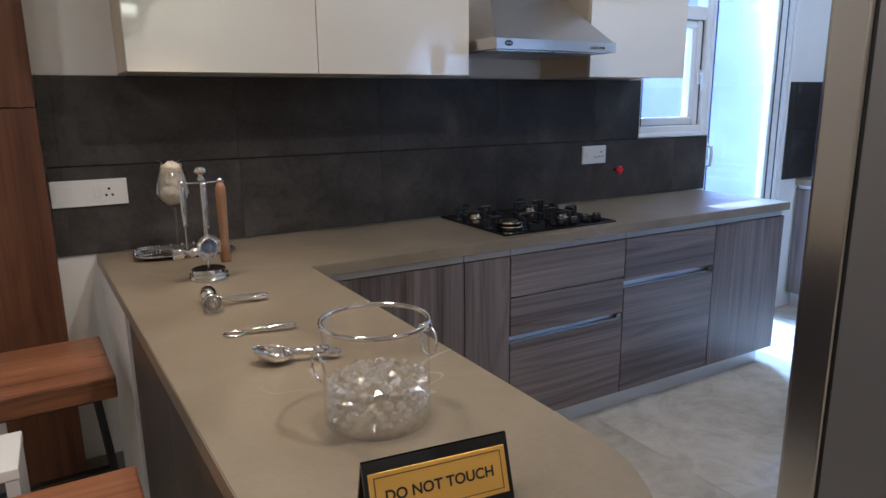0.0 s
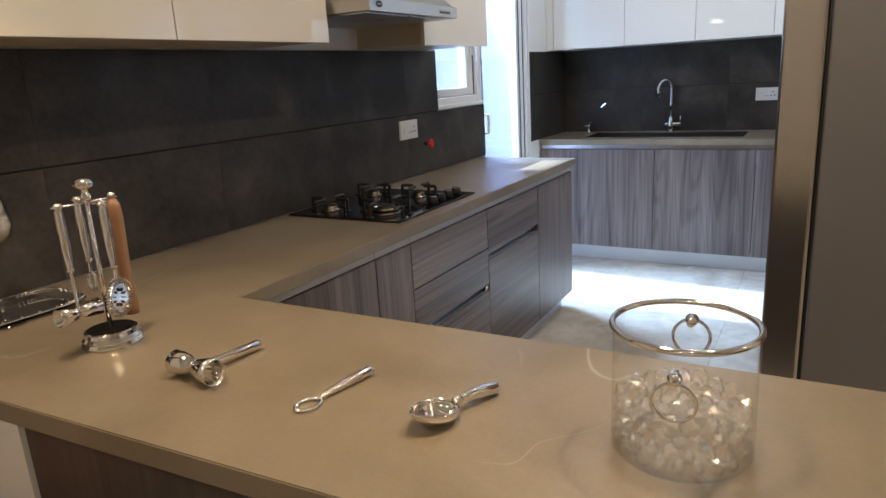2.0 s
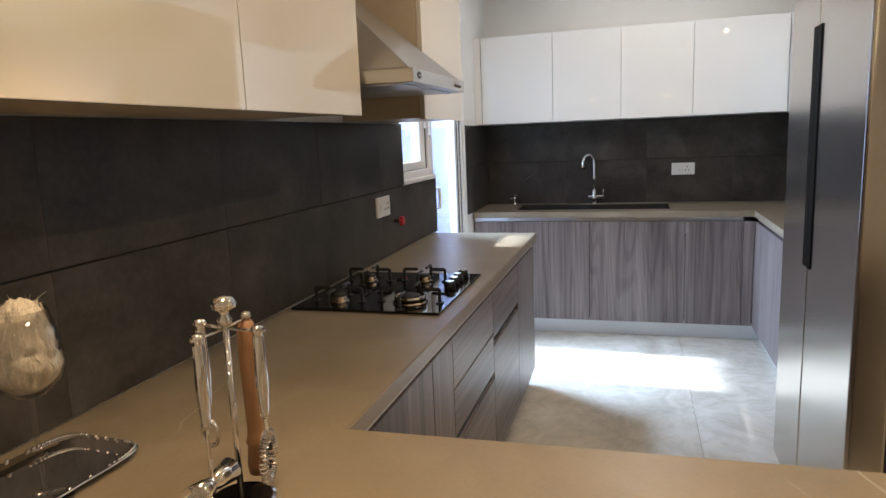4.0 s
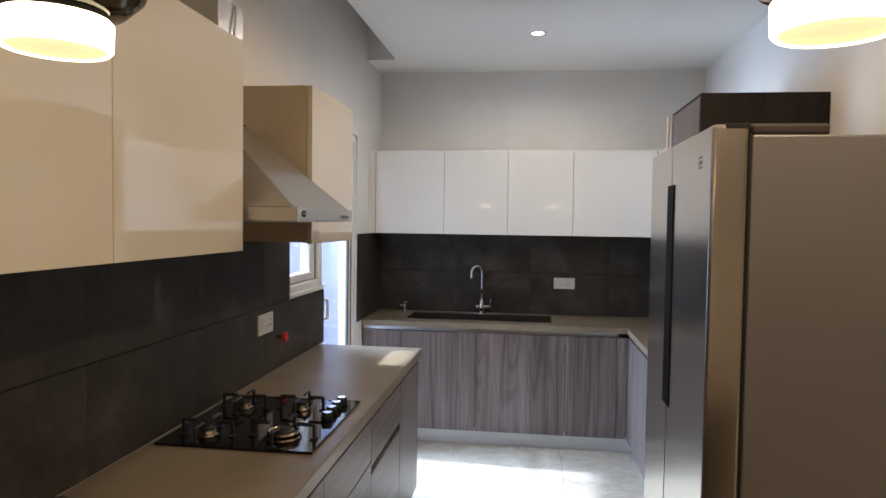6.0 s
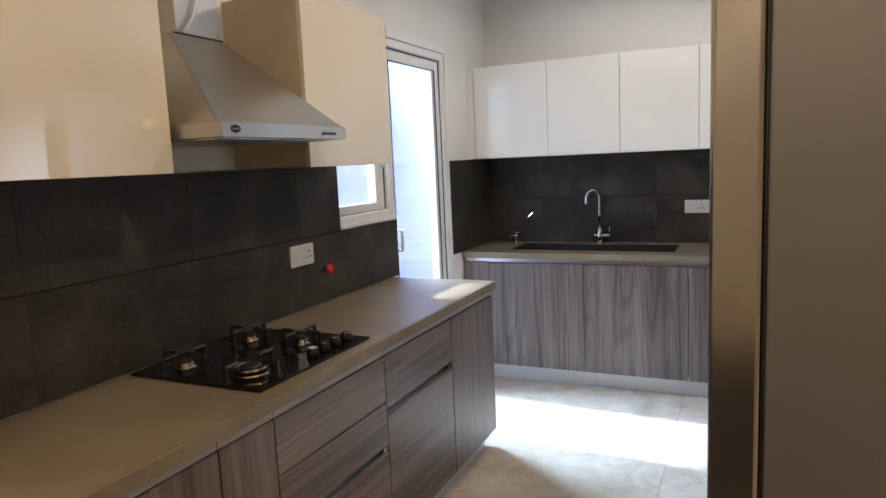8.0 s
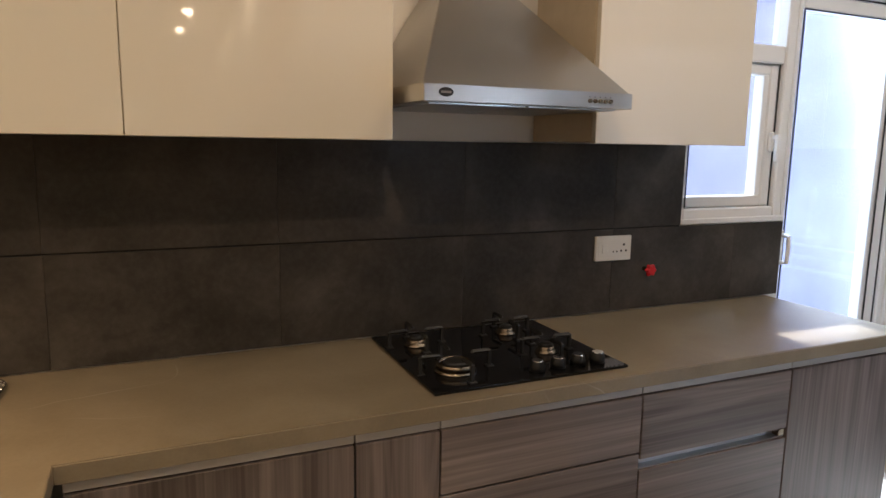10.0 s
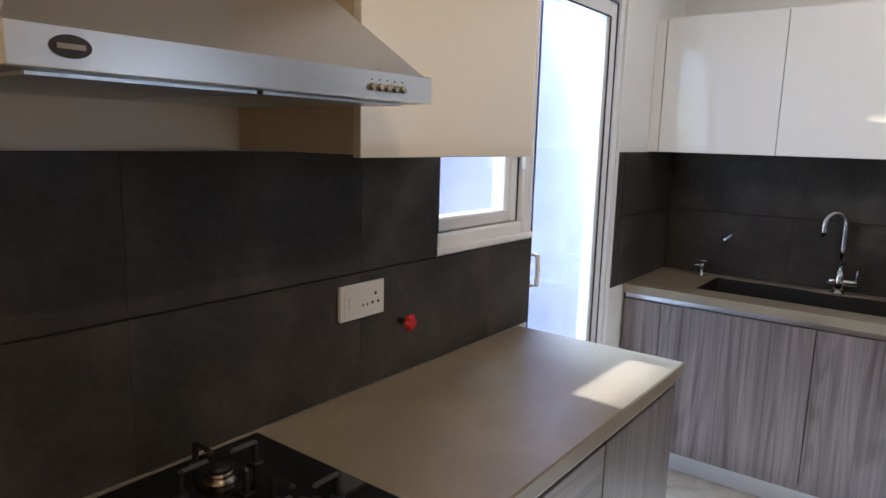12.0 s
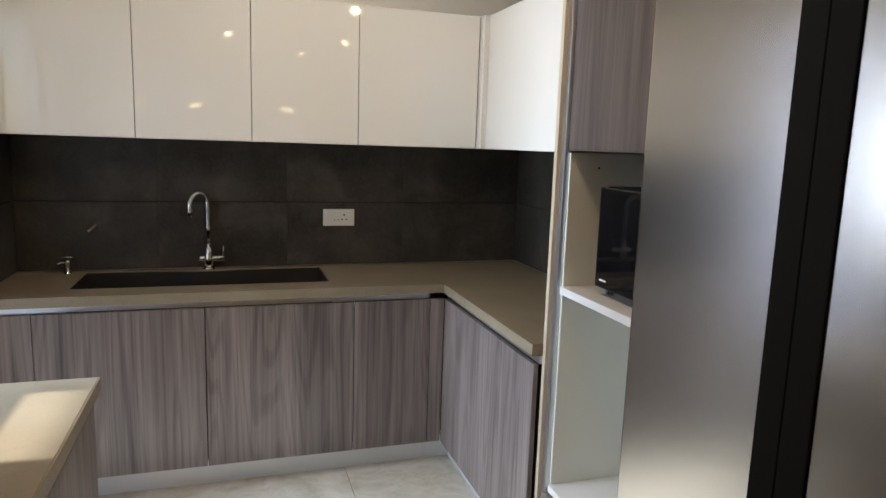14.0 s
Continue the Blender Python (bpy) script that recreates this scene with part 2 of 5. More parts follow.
BLACKSTEEL = mat("black_powder_coat", (0.012, 0.013, 0.016), 0.35)
SKIRT = mat("grey_stone_skirting", (0.2, 0.19, 0.175), 0.35)
# hinge covers match the fridge side; their shadow is put into this colour
SHADED_HINGE = mat("shaded_hinge_brown", (0.045, 0.036, 0.030), 0.5)
GOLD = mat("gold_plate", (0.72, 0.43, 0.06), 0.34, 0.55)
GROUT = mat("dark_grout", (0.018, 0.017, 0.016), 0.8)
INK = mat("black_ink", (0.01, 0.01, 0.01), 0.5)


def brushed(name, colour, rough, axis, relief=0.05):
    m = mat(name, colour, rough, 1.0)
    sc = {"x": (1.5, 260, 260), "z": (260, 260, 1.5)}[axis]
    n = noise_tex(m, coords(m, sc), 1.0, 3, 0.6)
    rough_from(m, n, rough - 0.015, rough + 0.02)
    bump(m, n, relief, 0.0003)
    return m


STEEL = brushed("brushed_steel_level", (0.53, 0.51, 0.48), 0.3, "x", 0.02)
FRIDGE = brushed("brushed_steel_door", (0.54, 0.51, 0.47), 0.24, "z", 0.002)
FRSIDE = mat("grey_painted_steel", (0.225, 0.215, 0.222), 0.42, 0.25)
bump(FRSIDE, noise_tex(FRSIDE, coords(FRSIDE, (1, 1, 1)), 350, 2), 0.1, 0.0004)


def clear(name, tint, gloss_rough=0.02, ior=1.45, body=None, edge=(4.0, 0.55)):
    """A thin clear shell: see-through, with a gloss that grows towards grazing angles."""
    m = bpy.data.materials.new(name)
    m.use_nodes = True
    t = m.node_tree
    t.nodes.remove(t.nodes["Principled BSDF"])
    out = t.nodes["Material Output"]
    tr = t.nodes.new("ShaderNodeBsdfTransparent")
    tr.inputs[0].default_value = (*tint, 1)
    gl = t.nodes.new("ShaderNodeBsdfGlossy")
    gl.inputs["Roughness"].default_value = gloss_rough
    lw = t.nodes.new("ShaderNodeLayerWeight")
    lw.inputs["Blend"].default_value = 0.5
    pw = t.nodes.new("ShaderNodeMath")
    pw.operation = "POWER"
    pw.inputs[1].default_value = edge[0]
    t.links.new(lw.outputs["Facing"], pw.inputs[0])
    fr = t.nodes.new("ShaderNodeMath")
    fr.operation = "MULTIPLY_ADD"
    fr.inputs[1].default_value = edge[1]
    fr.inputs[2].default_value = (ior - 1) ** 2 / (ior + 1) ** 2
    t.links.new(pw.outputs[0], fr.inputs[0])
    mx = t.nodes.new("ShaderNodeMixShader")
    t.links.new(fr.outputs[0], mx.inputs[0])
    t.links.new(tr.outputs[0], mx.inputs[1])
    t.links.new(gl.outputs[0], mx.inputs[2])
    last = mx.outputs[0]
    if body:
        df = t.nodes.new("ShaderNodeBsdfDiffuse")
        df.inputs[0].default_value = (*body[0], 1)
        m2 = t.nodes.new("ShaderNodeMixShader")
        m2.inputs[0].default_value = body[1]
        t.links.new(last, m2.inputs[1])
        t.links.new(df.outputs[0], m2.inputs[2])
        last = m2.outputs[0]
    t.links.new(last, out.inputs[0])
    return m


PANE = clear("window_glass", (0.90, 0.92, 0.93))
DOORGLASS = clear("pale_tinted_door_glass", (0.80, 0.83, 0.87))
ACRYLIC = clear("clear_acrylic", (0.985, 0.985, 0.98), 0.01, 1.36, edge=(5.0, 0.6))
TINTED = clear("tinted_glass", (0.32, 0.28, 0.23))
CRYSTAL = clear("wine_glass_crystal", (0.95, 0.95, 0.95), 0.01, 1.6, edge=(2.2, 0.8))
ICE = clear("acrylic_ice", (0.985, 0.985, 0.98), 0.2, 1.75, ((0.95, 0.94, 0.91), 0.10), (1.6, 0.9))
FLUFF = mat("white_fibre", (0.84, 0.80, 0.70), 0.9)
_n = noise_tex(FLUFF, coords(FLUFF, (420, 420, 28)), 1.0, 4, 0.6, 0.8)
to(FLUFF, ramp(FLUFF, _n, [(0.3, (0.52, 0.46, 0.35)), (0.7, (0.82, 0.78, 0.67))]), "Base Color")
bump(FLUFF, _n, 0.8, 0.002)
SMOKE = clear("olive_smoked_glass", (0.20, 0.17, 0.045), 0.03, 1.5)
AMBER = mat("red_brown_smoked_glass", (0.07, 0.016, 0.008), 0.03, Coat_Weight=1.0)


def glow(name, colour, strength):
    m = mat(name, colour, 0.4)
    b = m.node_tree.nodes["Principled BSDF"]
    b.inputs["Emission Color"].default_value = (*colour, 1)
    b.inputs["Emission Strength"].default_value = strength
    return m


OPAL = glow("lit_opal_glass", (1.0, 0.78, 0.42), 1.8)
OPAL_IN = glow("lit_opal_glass_underside", (1.0, 0.84, 0.42), 0.16)
LED = glow("lit_downlight", (1.0, 0.88, 0.70), 8.0)

# ---- building helpers ----
BASE = {}


def thing(name, loc, label, category, group="", rz=0.0, local=False, kind=""):
    """A thing: an Empty at its base. Its parts are given in world metres, or in its own axes if local."""
    ob = new(name)
    ob.empty_display_size = 0.05
    ob.location, ob.rotation_euler = loc, (0, 0, radians(rz))
    BASE[ob] = Vector((0, 0, 0)) if local else Vector(loc)
    return tagged(ob, label, category, group, kind)


def part(name, bm, material, parent=None, label="", smooth=False, kind=""):
    """Links a bmesh as one mesh object under a thing or a part."""
    shift = BASE.get(parent, Vector((0, 0, 0)))
    if shift.length:
        bmesh.ops.translate(bm, vec=-shift, verts=bm.verts)
    me = bpy.data.meshes.new(name)
    bm.to_mesh(me)
    bm.free()
    for p in me.polygons:
        p.use_smooth = smooth
    me.materials.append(material)
    ob = new(name, me)
    ob.parent = parent
    BASE[ob] = shift
    return tagged(ob, label, kind=kind)


def setting(name, bm, material, label, category, smooth=False):
    ob = part(name, bm, material, None, smooth=smooth)
    return tagged(ob, label, category, kind="structure")


def box(x0, y0, z0, x1, y1, z1, bevel=0.0, seg=1, bm=None):
    tmp = bmesh.new()
    bmesh.ops.create_cube(tmp, size=1)
    lo = Vector((min(x0, x1), min(y0, y1), min(z0, z1)))
    hi = Vector((max(x0, x1), max(y0, y1), max(z0, z1)))
    for v in tmp.verts:
        v.co = Vector([lo[i] + (v.co[i] + 0.5) * (hi[i] - lo[i]) for i in range(3)])
    if bevel:
        bmesh.ops.bevel(tmp, geom=tmp.edges[:], offset=bevel, segments=seg, affect="EDGES", profile=0.5)
    if bm is None:
        return tmp
    merge(bm, tmp)
    return bm


def merge(bm, other):
    me = bpy.data.meshes.new("joint")
    other.to_mesh(me)
    other.free()
    bm.from_mesh(me)
    bpy.data.meshes.remove(me)
    return bm


def boxes(*rows, bevel=0.0):
    bm = bmesh.new()
    for r in rows:
        box(*r, bevel=bevel, bm=bm)
    return bm


def moved(bm, m):
    bmesh.ops.transform(bm, matrix=m, verts=bm.verts)
    return bm


def slab(points, z0, z1, bevel=0.0):
    """A flat plate with an outline given counter-clockwise."""
    bm = bmesh.new()
    f = bm.faces.new([bm.verts.new((x, y, z0)) for x, y in points])
    r = bmesh.ops.extrude_face_region(bm, geom=[f])
    for v in (g for g in r["geom"] if isinstance(g, bmesh.types.BMVert)):
        v.co.z = z1
    bmesh.ops.recalc_face_normals(bm, faces=bm.faces)
    if bevel:
        bmesh.ops.bevel(bm, geom=[e for e in bm.edges if abs(e.verts[0].co.z - e.verts[1].co.z) < 1e-6], offset=bevel, segments=2, affect="EDGES")
    return bm


def lathe(profile, seg=32, centre=(0, 0, 0)):
    """A body turned round the z axis from rows of (radius, height)."""
    bm = bmesh.new()
    c = Vector(centre)
    rings = []
    for r, z in profile:
        if r < 1e-5:
            rings.append([bm.verts.new(c + Vector((0, 0, z)))])
        else:
            rings.append([bm.verts.new(c + Vector((r * math.cos(2 * math.pi * k / seg), r * math.sin(2 * math.pi * k / seg), z))) for k in range(seg)])
    for a, b in zip(rings, rings[1:]):
        for k in range(seg):
            j = (k + 1) % seg
            q = [a[0], b[k], b[j]] if len(a) == 1 else [a[k], b[0], a[j]] if len(b) == 1 else [a[k], b[k], b[j], a[j]]
            if len(a) == 1 and len(b) == 1:
                continue
            bm.faces.new(q)
    bmesh.ops.recalc_face_normals(bm, faces=bm.faces)
    return bm


def tube(path, radius, seg=10, closed=False, bm=None):
    """A round bar along a line of points; the radius may be one number or one for each point."""
    bm = bm or bmesh.new()
    pts = [Vector(p) for p in path]
    n = len(pts)
    rad = [radius] * n if isinstance(radius, (int, float)) else radius
    rings, up = [], None
    for i, p in enumerate(pts):
        a = pts[(i - 1) % n] if closed or i else pts[i]
        b = pts[(i + 1) % n] if closed or i < n - 1 else pts[i]
        d = (b - a).normalized()
        if up is None:
            up = d.orthogonal().normalized()
        up = (up - d * up.dot(d)).normalized()
        side = d.cross(up)
        rings.append([bm.verts.new(p + rad[i] * (math.cos(2 * math.pi * k / seg) * up + math.sin(2 * math.pi * k / seg) * side)) for k in range(seg)])
    for i in range(n if closed else n - 1):
        a, b = rings[i], rings[(i + 1) % n]
        for k in range(seg):
            bm.faces.new([a[k], a[(k + 1) % seg], b[(k + 1) % seg], b[k]])
    if not closed:
        bm.faces.new(rings[0][::-1])
        bm.faces.new(rings[-1])
    bmesh.ops.recalc_face_normals(bm, faces=bm.faces)
    return bm


def ring(centre, radius, thick, normal="z", seg=32, tseg=10):
    pts = []
    for k in range(seg):
        a = 2 * math.pi * k / seg
        u, v = radius * math.cos(a), radius * math.sin(a)
        pts.append(Vector(centre) + Vector({"z": (u, v, 0), "x": (0, u, v), "y": (u, 0, v)}[normal]))
    return tube(pts, thick, tseg, True)


def words(text, size, depth, material, parent, m, name="lettering", label=""):
    cu = bpy.data.curves.new("text", "FONT")
    cu.body, cu.size, cu.extrude, cu.align_x, cu.align_y = text, size, depth, "CENTER", "CENTER"
    cu.offset = size * 0.022
    tmp = bpy.data.objects.new("text", cu)
    scene.collection.objects.link(tmp)
    me = bpy.data.meshes.new_from_object(tmp.evaluated_get(bpy.context.evaluated_depsgraph_get()))
    bpy.data.objects.remove(tmp)
    me.transform(m)
    me.materials.clear()
    me.materials.append(material)
    ob = new(name, me)
    ob.parent = parent
    return tagged(ob, label)


# ---- plan, metres ----
N = 2.84          # north wall
TN = 2.83         # tile face on it
EW = 5.045        # east wall
TE = 5.035
S = 0.365         # south wall of the kitchen
TS = 0.375
CEI = 2.76
TOP = 0.88        # worktop
HB = 1.503        # underside of the wall cabinets
HT = 2.115
TALL_W, TALL_E = 2.93, 3.53
WX0, WX1, WZ0, WZ1 = 3.015, 3.572, 1.205, 2.172    # window opening
DX0, DX1, DZ1 = 3.572, 4.31, 2.172                 # door opening
WEST, SOUTH = -3.6, -5.2

# ---- large structure ----
wall_n = setting("wall_north", boxes(
    (WEST, N, 0, WX0, N + 0.23, CEI + 0.3), (WX0, N, 0, DX0, N + 0.23, WZ0), (WX0, N, WZ1, DX1, N + 0.23, CEI + 0.3),
    (DX1, N, 0, EW + 0.2, N + 0.23, CEI + 0.3)), PAINT, "off-white painted plaster wall with dark tile splashback", "wall")
wall_e = setting("wall_east", box(EW, S - 0.2, 0, EW + 0.2, N, CEI + 0.3), PAINT, "off-white painted wall behind the sink run", "wall")
wall_s = setting("wall_south", box(1.935, S - 0.2, 0, EW, S, CEI + 0.3), PAINT, "off-white painted wall behind the fridge", "wall")
setting("wall_west", box(WEST - 0.2, SOUTH, 0, WEST, N + 0.23, CEI + 0.3), PAINT, "plain off-white wall of the dining side", "wall")
setting("wall_back", boxes((WEST - 0.2, SOUTH - 0.2, 0, 0.48, SOUTH, CEI + 0.3), (1.34, SOUTH - 0.2, 0, EW + 0.2, SOUTH, CEI + 0.3),
                           (0.48, SOUTH - 0.2, 0, 1.34, SOUTH, 1.66), (0.48, SOUTH - 0.2, 2.06, 1.34, SOUTH, CEI + 0.3)), PAINT, "plain off-white wall of the dining side", "wall")
win2 = setting("window_2", boxes((0.48, SOUTH - 0.12, 1.66, 1.34, SOUTH - 0.06, 1.69), (0.48, SOUTH - 0.12, 2.03, 1.34, SOUTH - 0.06, 2.06),
                          (0.48, SOUTH - 0.12, 1.69, 0.51, SOUTH - 0.06, 2.03), (1.31, SOUTH - 0.12, 1.69, 1.34, SOUTH - 0.06, 2.03)), UPVC, "small high window of the dining side", "window")
part("pane", box(0.51, SOUTH - 0.1, 1.69, 1.31, SOUTH - 0.094, 2.03), TINTED, win2)
setting("wall_return", box(1.935, SOUTH, 0, 2.1, S - 0.2, CEI + 0.3), PAINT, "plain off-white wall beside the fridge", "wall")
setting("ceiling", boxes((WEST, SOUTH, CEI, EW, 2.63, CEI + 0.04), (4.6, 2.63, CEI, EW, N, CEI + 0.04), (WEST, 2.63, CEI + 0.28, 4.6, N, CEI + 0.3),
                         (WEST, 2.62, CEI + 0.04, 4.6, 2.63, CEI + 0.28), (4.6, 2.63, CEI + 0.04, 4.61, N, CEI + 0.28)), CEIL, "white gypsum ceiling with a recessed slot along the wall", "ceiling")
floor = setting("floor", box(WEST, SOUTH, -0.1, EW + 0.2, N + 0.23, -0.012), SKIRT, "polished beige marble slab floor", "floor")
setting("ground", box(-40, N + 0.23, -0.14, 60, 60, -0.06), PAVING, "pale paved ground outside the door", "ground")
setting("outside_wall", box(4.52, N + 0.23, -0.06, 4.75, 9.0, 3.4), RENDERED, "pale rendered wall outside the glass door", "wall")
# unseen slab added outside; its edge trims the sun patches indoors
setting("balcony_slab", box(1.2, N + 0.23, 2.6, 4.52, 4.275, 2.75), RENDERED, "unseen pale slab added outside to cut off high sun", "slab")
setting("skirting", box(WEST, N - 0.012, 0, 0.385, N, 0.1), SKIRT, "grey stone skirting", "skirting")

# marble slabs with hairline joints
xs = [WEST, -2.45, -0.95, 0.65, 2.25, 3.86, EW]
ys = [SOUTH, -4.2, -2.8, -1.4, 0.0, 1.41, N]
for i in range(len(xs) - 1):
    for j in range(len(ys) - 1):
        ob = part("marble_slab", box(xs[i] + 0.0008, ys[j] + 0.0008, -0.012, xs[i + 1] - 0.0008, ys[j + 1] - 0.0008, 0.0), MARBLE, floor)


# splashback tiles
def tile(parent, x0, y0, z0, x1, y1, z1):
    return part("tile", box(x0, y0, z0, x1, y1, z1, 0.0005), SLATE, parent)


G = 0.0026
part("grout_bed", box(0.241, N - 0.005, TOP + 0.002, WX0 - 0.001, N - 0.0003, HB - 0.004), GROUT, wall_n)
part("grout_bed", box(WX0 - 0.001, N - 0.005, TOP + 0.002, WX1 - 0.001, N - 0.0003, 1.192 - G), GROUT, wall_n)
part("grout_bed", box(4.327, N - 0.005, TOP + 0.002, EW - 0.006, N - 0.0003, HB - 0.004), GROUT, wall_n)
part("grout_bed", box(EW - 0.005, S + 0.006, TOP + 0.002, EW - 0.0003, N - 0.006, HB - 0.004), GROUT, wall_e)
part("grout_bed", box(TALL_E + 0.021, S + 0.0003, TOP + 0.002, EW - 0.006, S + 0.005, HB - 0.004), GROUT, wall_s)
for z0, z1 in ((TOP, 1.193), (1.193, HB - 0.002)):
    cuts = [0.24, 0.285, 0.885, 1.487, 2.089, 2.697, WX0 if z0 > 1 else 3.30]
    for a, b in zip(cuts, cuts[1:]):
        tile(wall_n, a + 0.0003, TN, z0 + G, b - 0.0003, N, z1 - G)
    for a, b in ((4.325, 4.385), (4.385, EW - 0.012)):
        tile(wall_n, a + G, TN, z0 + G, b - G, N, z1 + (0.012 if z0 < 1 else 0) - G) if z0 < 1 else tile(wall_n, a + G, TN, z0 + 0.012 + G, b - G, N, z1 - G)
    cy = [TN - 0.001, 2.23, 1.63, 1.03, S + 0.001]
    for a, b in zip(cy, cy[1:]):
        tile(wall_e, TE, b + 0.0003, (z0 + (0.012 if z0 > 1 else 0)) + G, EW, a - 0.0003, (z1 + (0.012 if z0 < 1 else 0)) - G)
    for a, b in ((TALL_E + 0.02, 4.13), (4.13, TE)):
        tile(wall_s, a + G, S, (z0 + (0.012 if z0 > 1 else 0)) + G, b - G, TS, (z1 + (0.012 if z0 < 1 else 0)) - G)
tile(wall_n, 3.30 + 0.0002, TN, TOP + G, WX1, N, 1.193 - G)


# window and door
def frame_bars(x0, z0, x1, z1, y0, y1, w, bevel=0.006):
    return [box(x0, y0, z0, x0 + w, y1, z1, bevel), box(x1 - w, y0, z0, x1, y1, z1, bevel),
            box(x0 + w, y0, z0, x1 - w, y1, z0 + w, bevel), box(x0 + w, y0, z1 - w, x1 - w, y1, z1, bevel)]


def joined(bms):
    bm = bmesh.new()
    for b in bms:
        merge(bm, b)
    return bm


win = thing("window_1", (WX0, N, WZ0), "white plastic casement window with clear glass", "window", kind="structure")
part("window_frame", joined([box(WX0, N + 0.005, WZ0, WX0 + 0.022, N + 0.085, WZ1, 0.004)] + frame_bars(WX0 + 0.022 - 0.05, WZ0, WX1, WZ1, N + 0.005, N + 0.085, 0.05)[1:] + [box(WX0 + 0.022, N + 0.01, 1.83, WX1 - 0.05, N + 0.08, 1.9, 0.005)]), UPVC, win)
sash = part("sash", joined([box(WX0 + 0.023, N + 0.03, WZ0 + 0.05, WX0 + 0.05, N + 0.09, 1.83, 0.004)] + frame_bars(WX0 + 0.05 - 0.045, WZ0 + 0.05, WX1 - 0.055, 1.83, N + 0.03, N + 0.09, 0.045)[1:] + [box(WX1 - 0.128, N + 0.034, WZ0 + 0.094, WX1 - 0.0995, N + 0.086, 1.786, 0.004)]), UPVC, win)
part("pane", box(WX0 + 0.045, N + 0.058, WZ0 + 0.09, WX1 - 0.1, N + 0.063, 1.785), PANE, sash).visible_shadow = False
part("upper_pane", box(WX0 + 0.02, N + 0.05, 1.9, WX1 - 0.05, N + 0.055, WZ1 - 0.05), PANE, win).visible_shadow = False
part("gasket", joined(frame_bars(WX0 + 0.047, WZ0 + 0.047, WX1 - 0.052, 1.833, N + 0.026, N + 0.03, 0.004, 0)), GASKET, win)
hb = box(WX1 - 0.085, N + 0.012, 1.48, WX1 - 0.065, N + 0.03, 1.56, 0.004)
merge(hb, box(WX1 - 0.083, N - 0.018, 1.44, WX1 - 0.067, N + 0.0, 1.55, 0.006, 2))
box(WX1 - 0.081, N - 0.01, 1.53, WX1 - 0.069, N + 0.02, 1.545, bm=hb)
part("handle", hb, UPVC, win)
part("window_sill", box(WX0, N - 0.012, WZ0 - 0.01, WX1, N + 0.005, WZ0 + 0.012, 0.003), UPVC, win)

door = thing("door_1", (DX0, N, 0), "white plastic framed glass door to the outside", "door", kind="structure")
part("door_frame", joined([box(DX0, N + 0.005, 0, DX0 + 0.008, N + 0.085, DZ1, 0.002), box(DX1 - 0.035, N + 0.005, 0, DX1, N + 0.085, DZ1, 0.005),
                           box(DX0 + 0.008, N + 0.005, DZ1 - 0.045, DX1 - 0.035, N + 0.085, DZ1, 0.005)]), UPVC, door)
leaf = part("door_leaf", joined([box(DX0 + 0.01, N + 0.025, 0.012, DX0 + 0.05, N + 0.085, DZ1 - 0.052, 0.004)] + frame_bars(DX0 + 0.05 - 0.062, 0.012, DX1 - 0.04, DZ1 - 0.052, N + 0.025, N + 0.085, 0.062)[1:] + [box(DX1 - 0.127, N + 0.03, 0.073, DX1 - 0.1015, N + 0.08, DZ1 - 0.113, 0.004)]), UPVC, door)
part("pane", box(DX0 + 0.045, N + 0.052, 0.07, DX1 - 0.1, N + 0.058, DZ1 - 0.11), DOORGLASS, leaf)
part("gasket", joined(frame_bars(DX0 + 0.05, 0.073, DX1 - 0.101, DZ1 - 0.113, N + 0.021, N + 0.026, 0.005, 0) + frame_bars(DX0 + 0.009, 0.008, DX1 - 0.036, DZ1 - 0.048, N + 0.02, N + 0.025, 0.005, 0)), GASKET, door)
hd = box(DX0 + 0.017, N + 0.012, 1.0, DX0 + 0.043, N + 0.025, 1.15, 0.004)
merge(hd, tube([(DX0 + 0.03, N + 0.015, 1.01), (DX0 + 0.03, N - 0.02, 1.015), (DX0 + 0.03, N - 0.024, 1.07), (DX0 + 0.03, N - 0.02, 1.125), (DX0 + 0.03, N + 0.015, 1.13)], 0.009, 8))
part("door_handle", hd, UPVC, door)
# sheet added over the white outer reveal to tone down its brightness
setting("door_reveal", box(DX1 - 0.004, N + 0.088, 0, DX1 - 0.0003, N + 0.2285, DZ1), RENDERED, "thin sheet added to dim the outer door reveal", "wall")
setting("door_trim", joined([box(DX0 - 0.002, N - 0.006, DZ1, DX1 + 0.02, N, DZ1 + 0.05, 0.002), box(DX1, N - 0.006, 0, DX1 + 0.014, N, DZ1, 0.002)]), UPVC, "white cover strip round the door", "trim")


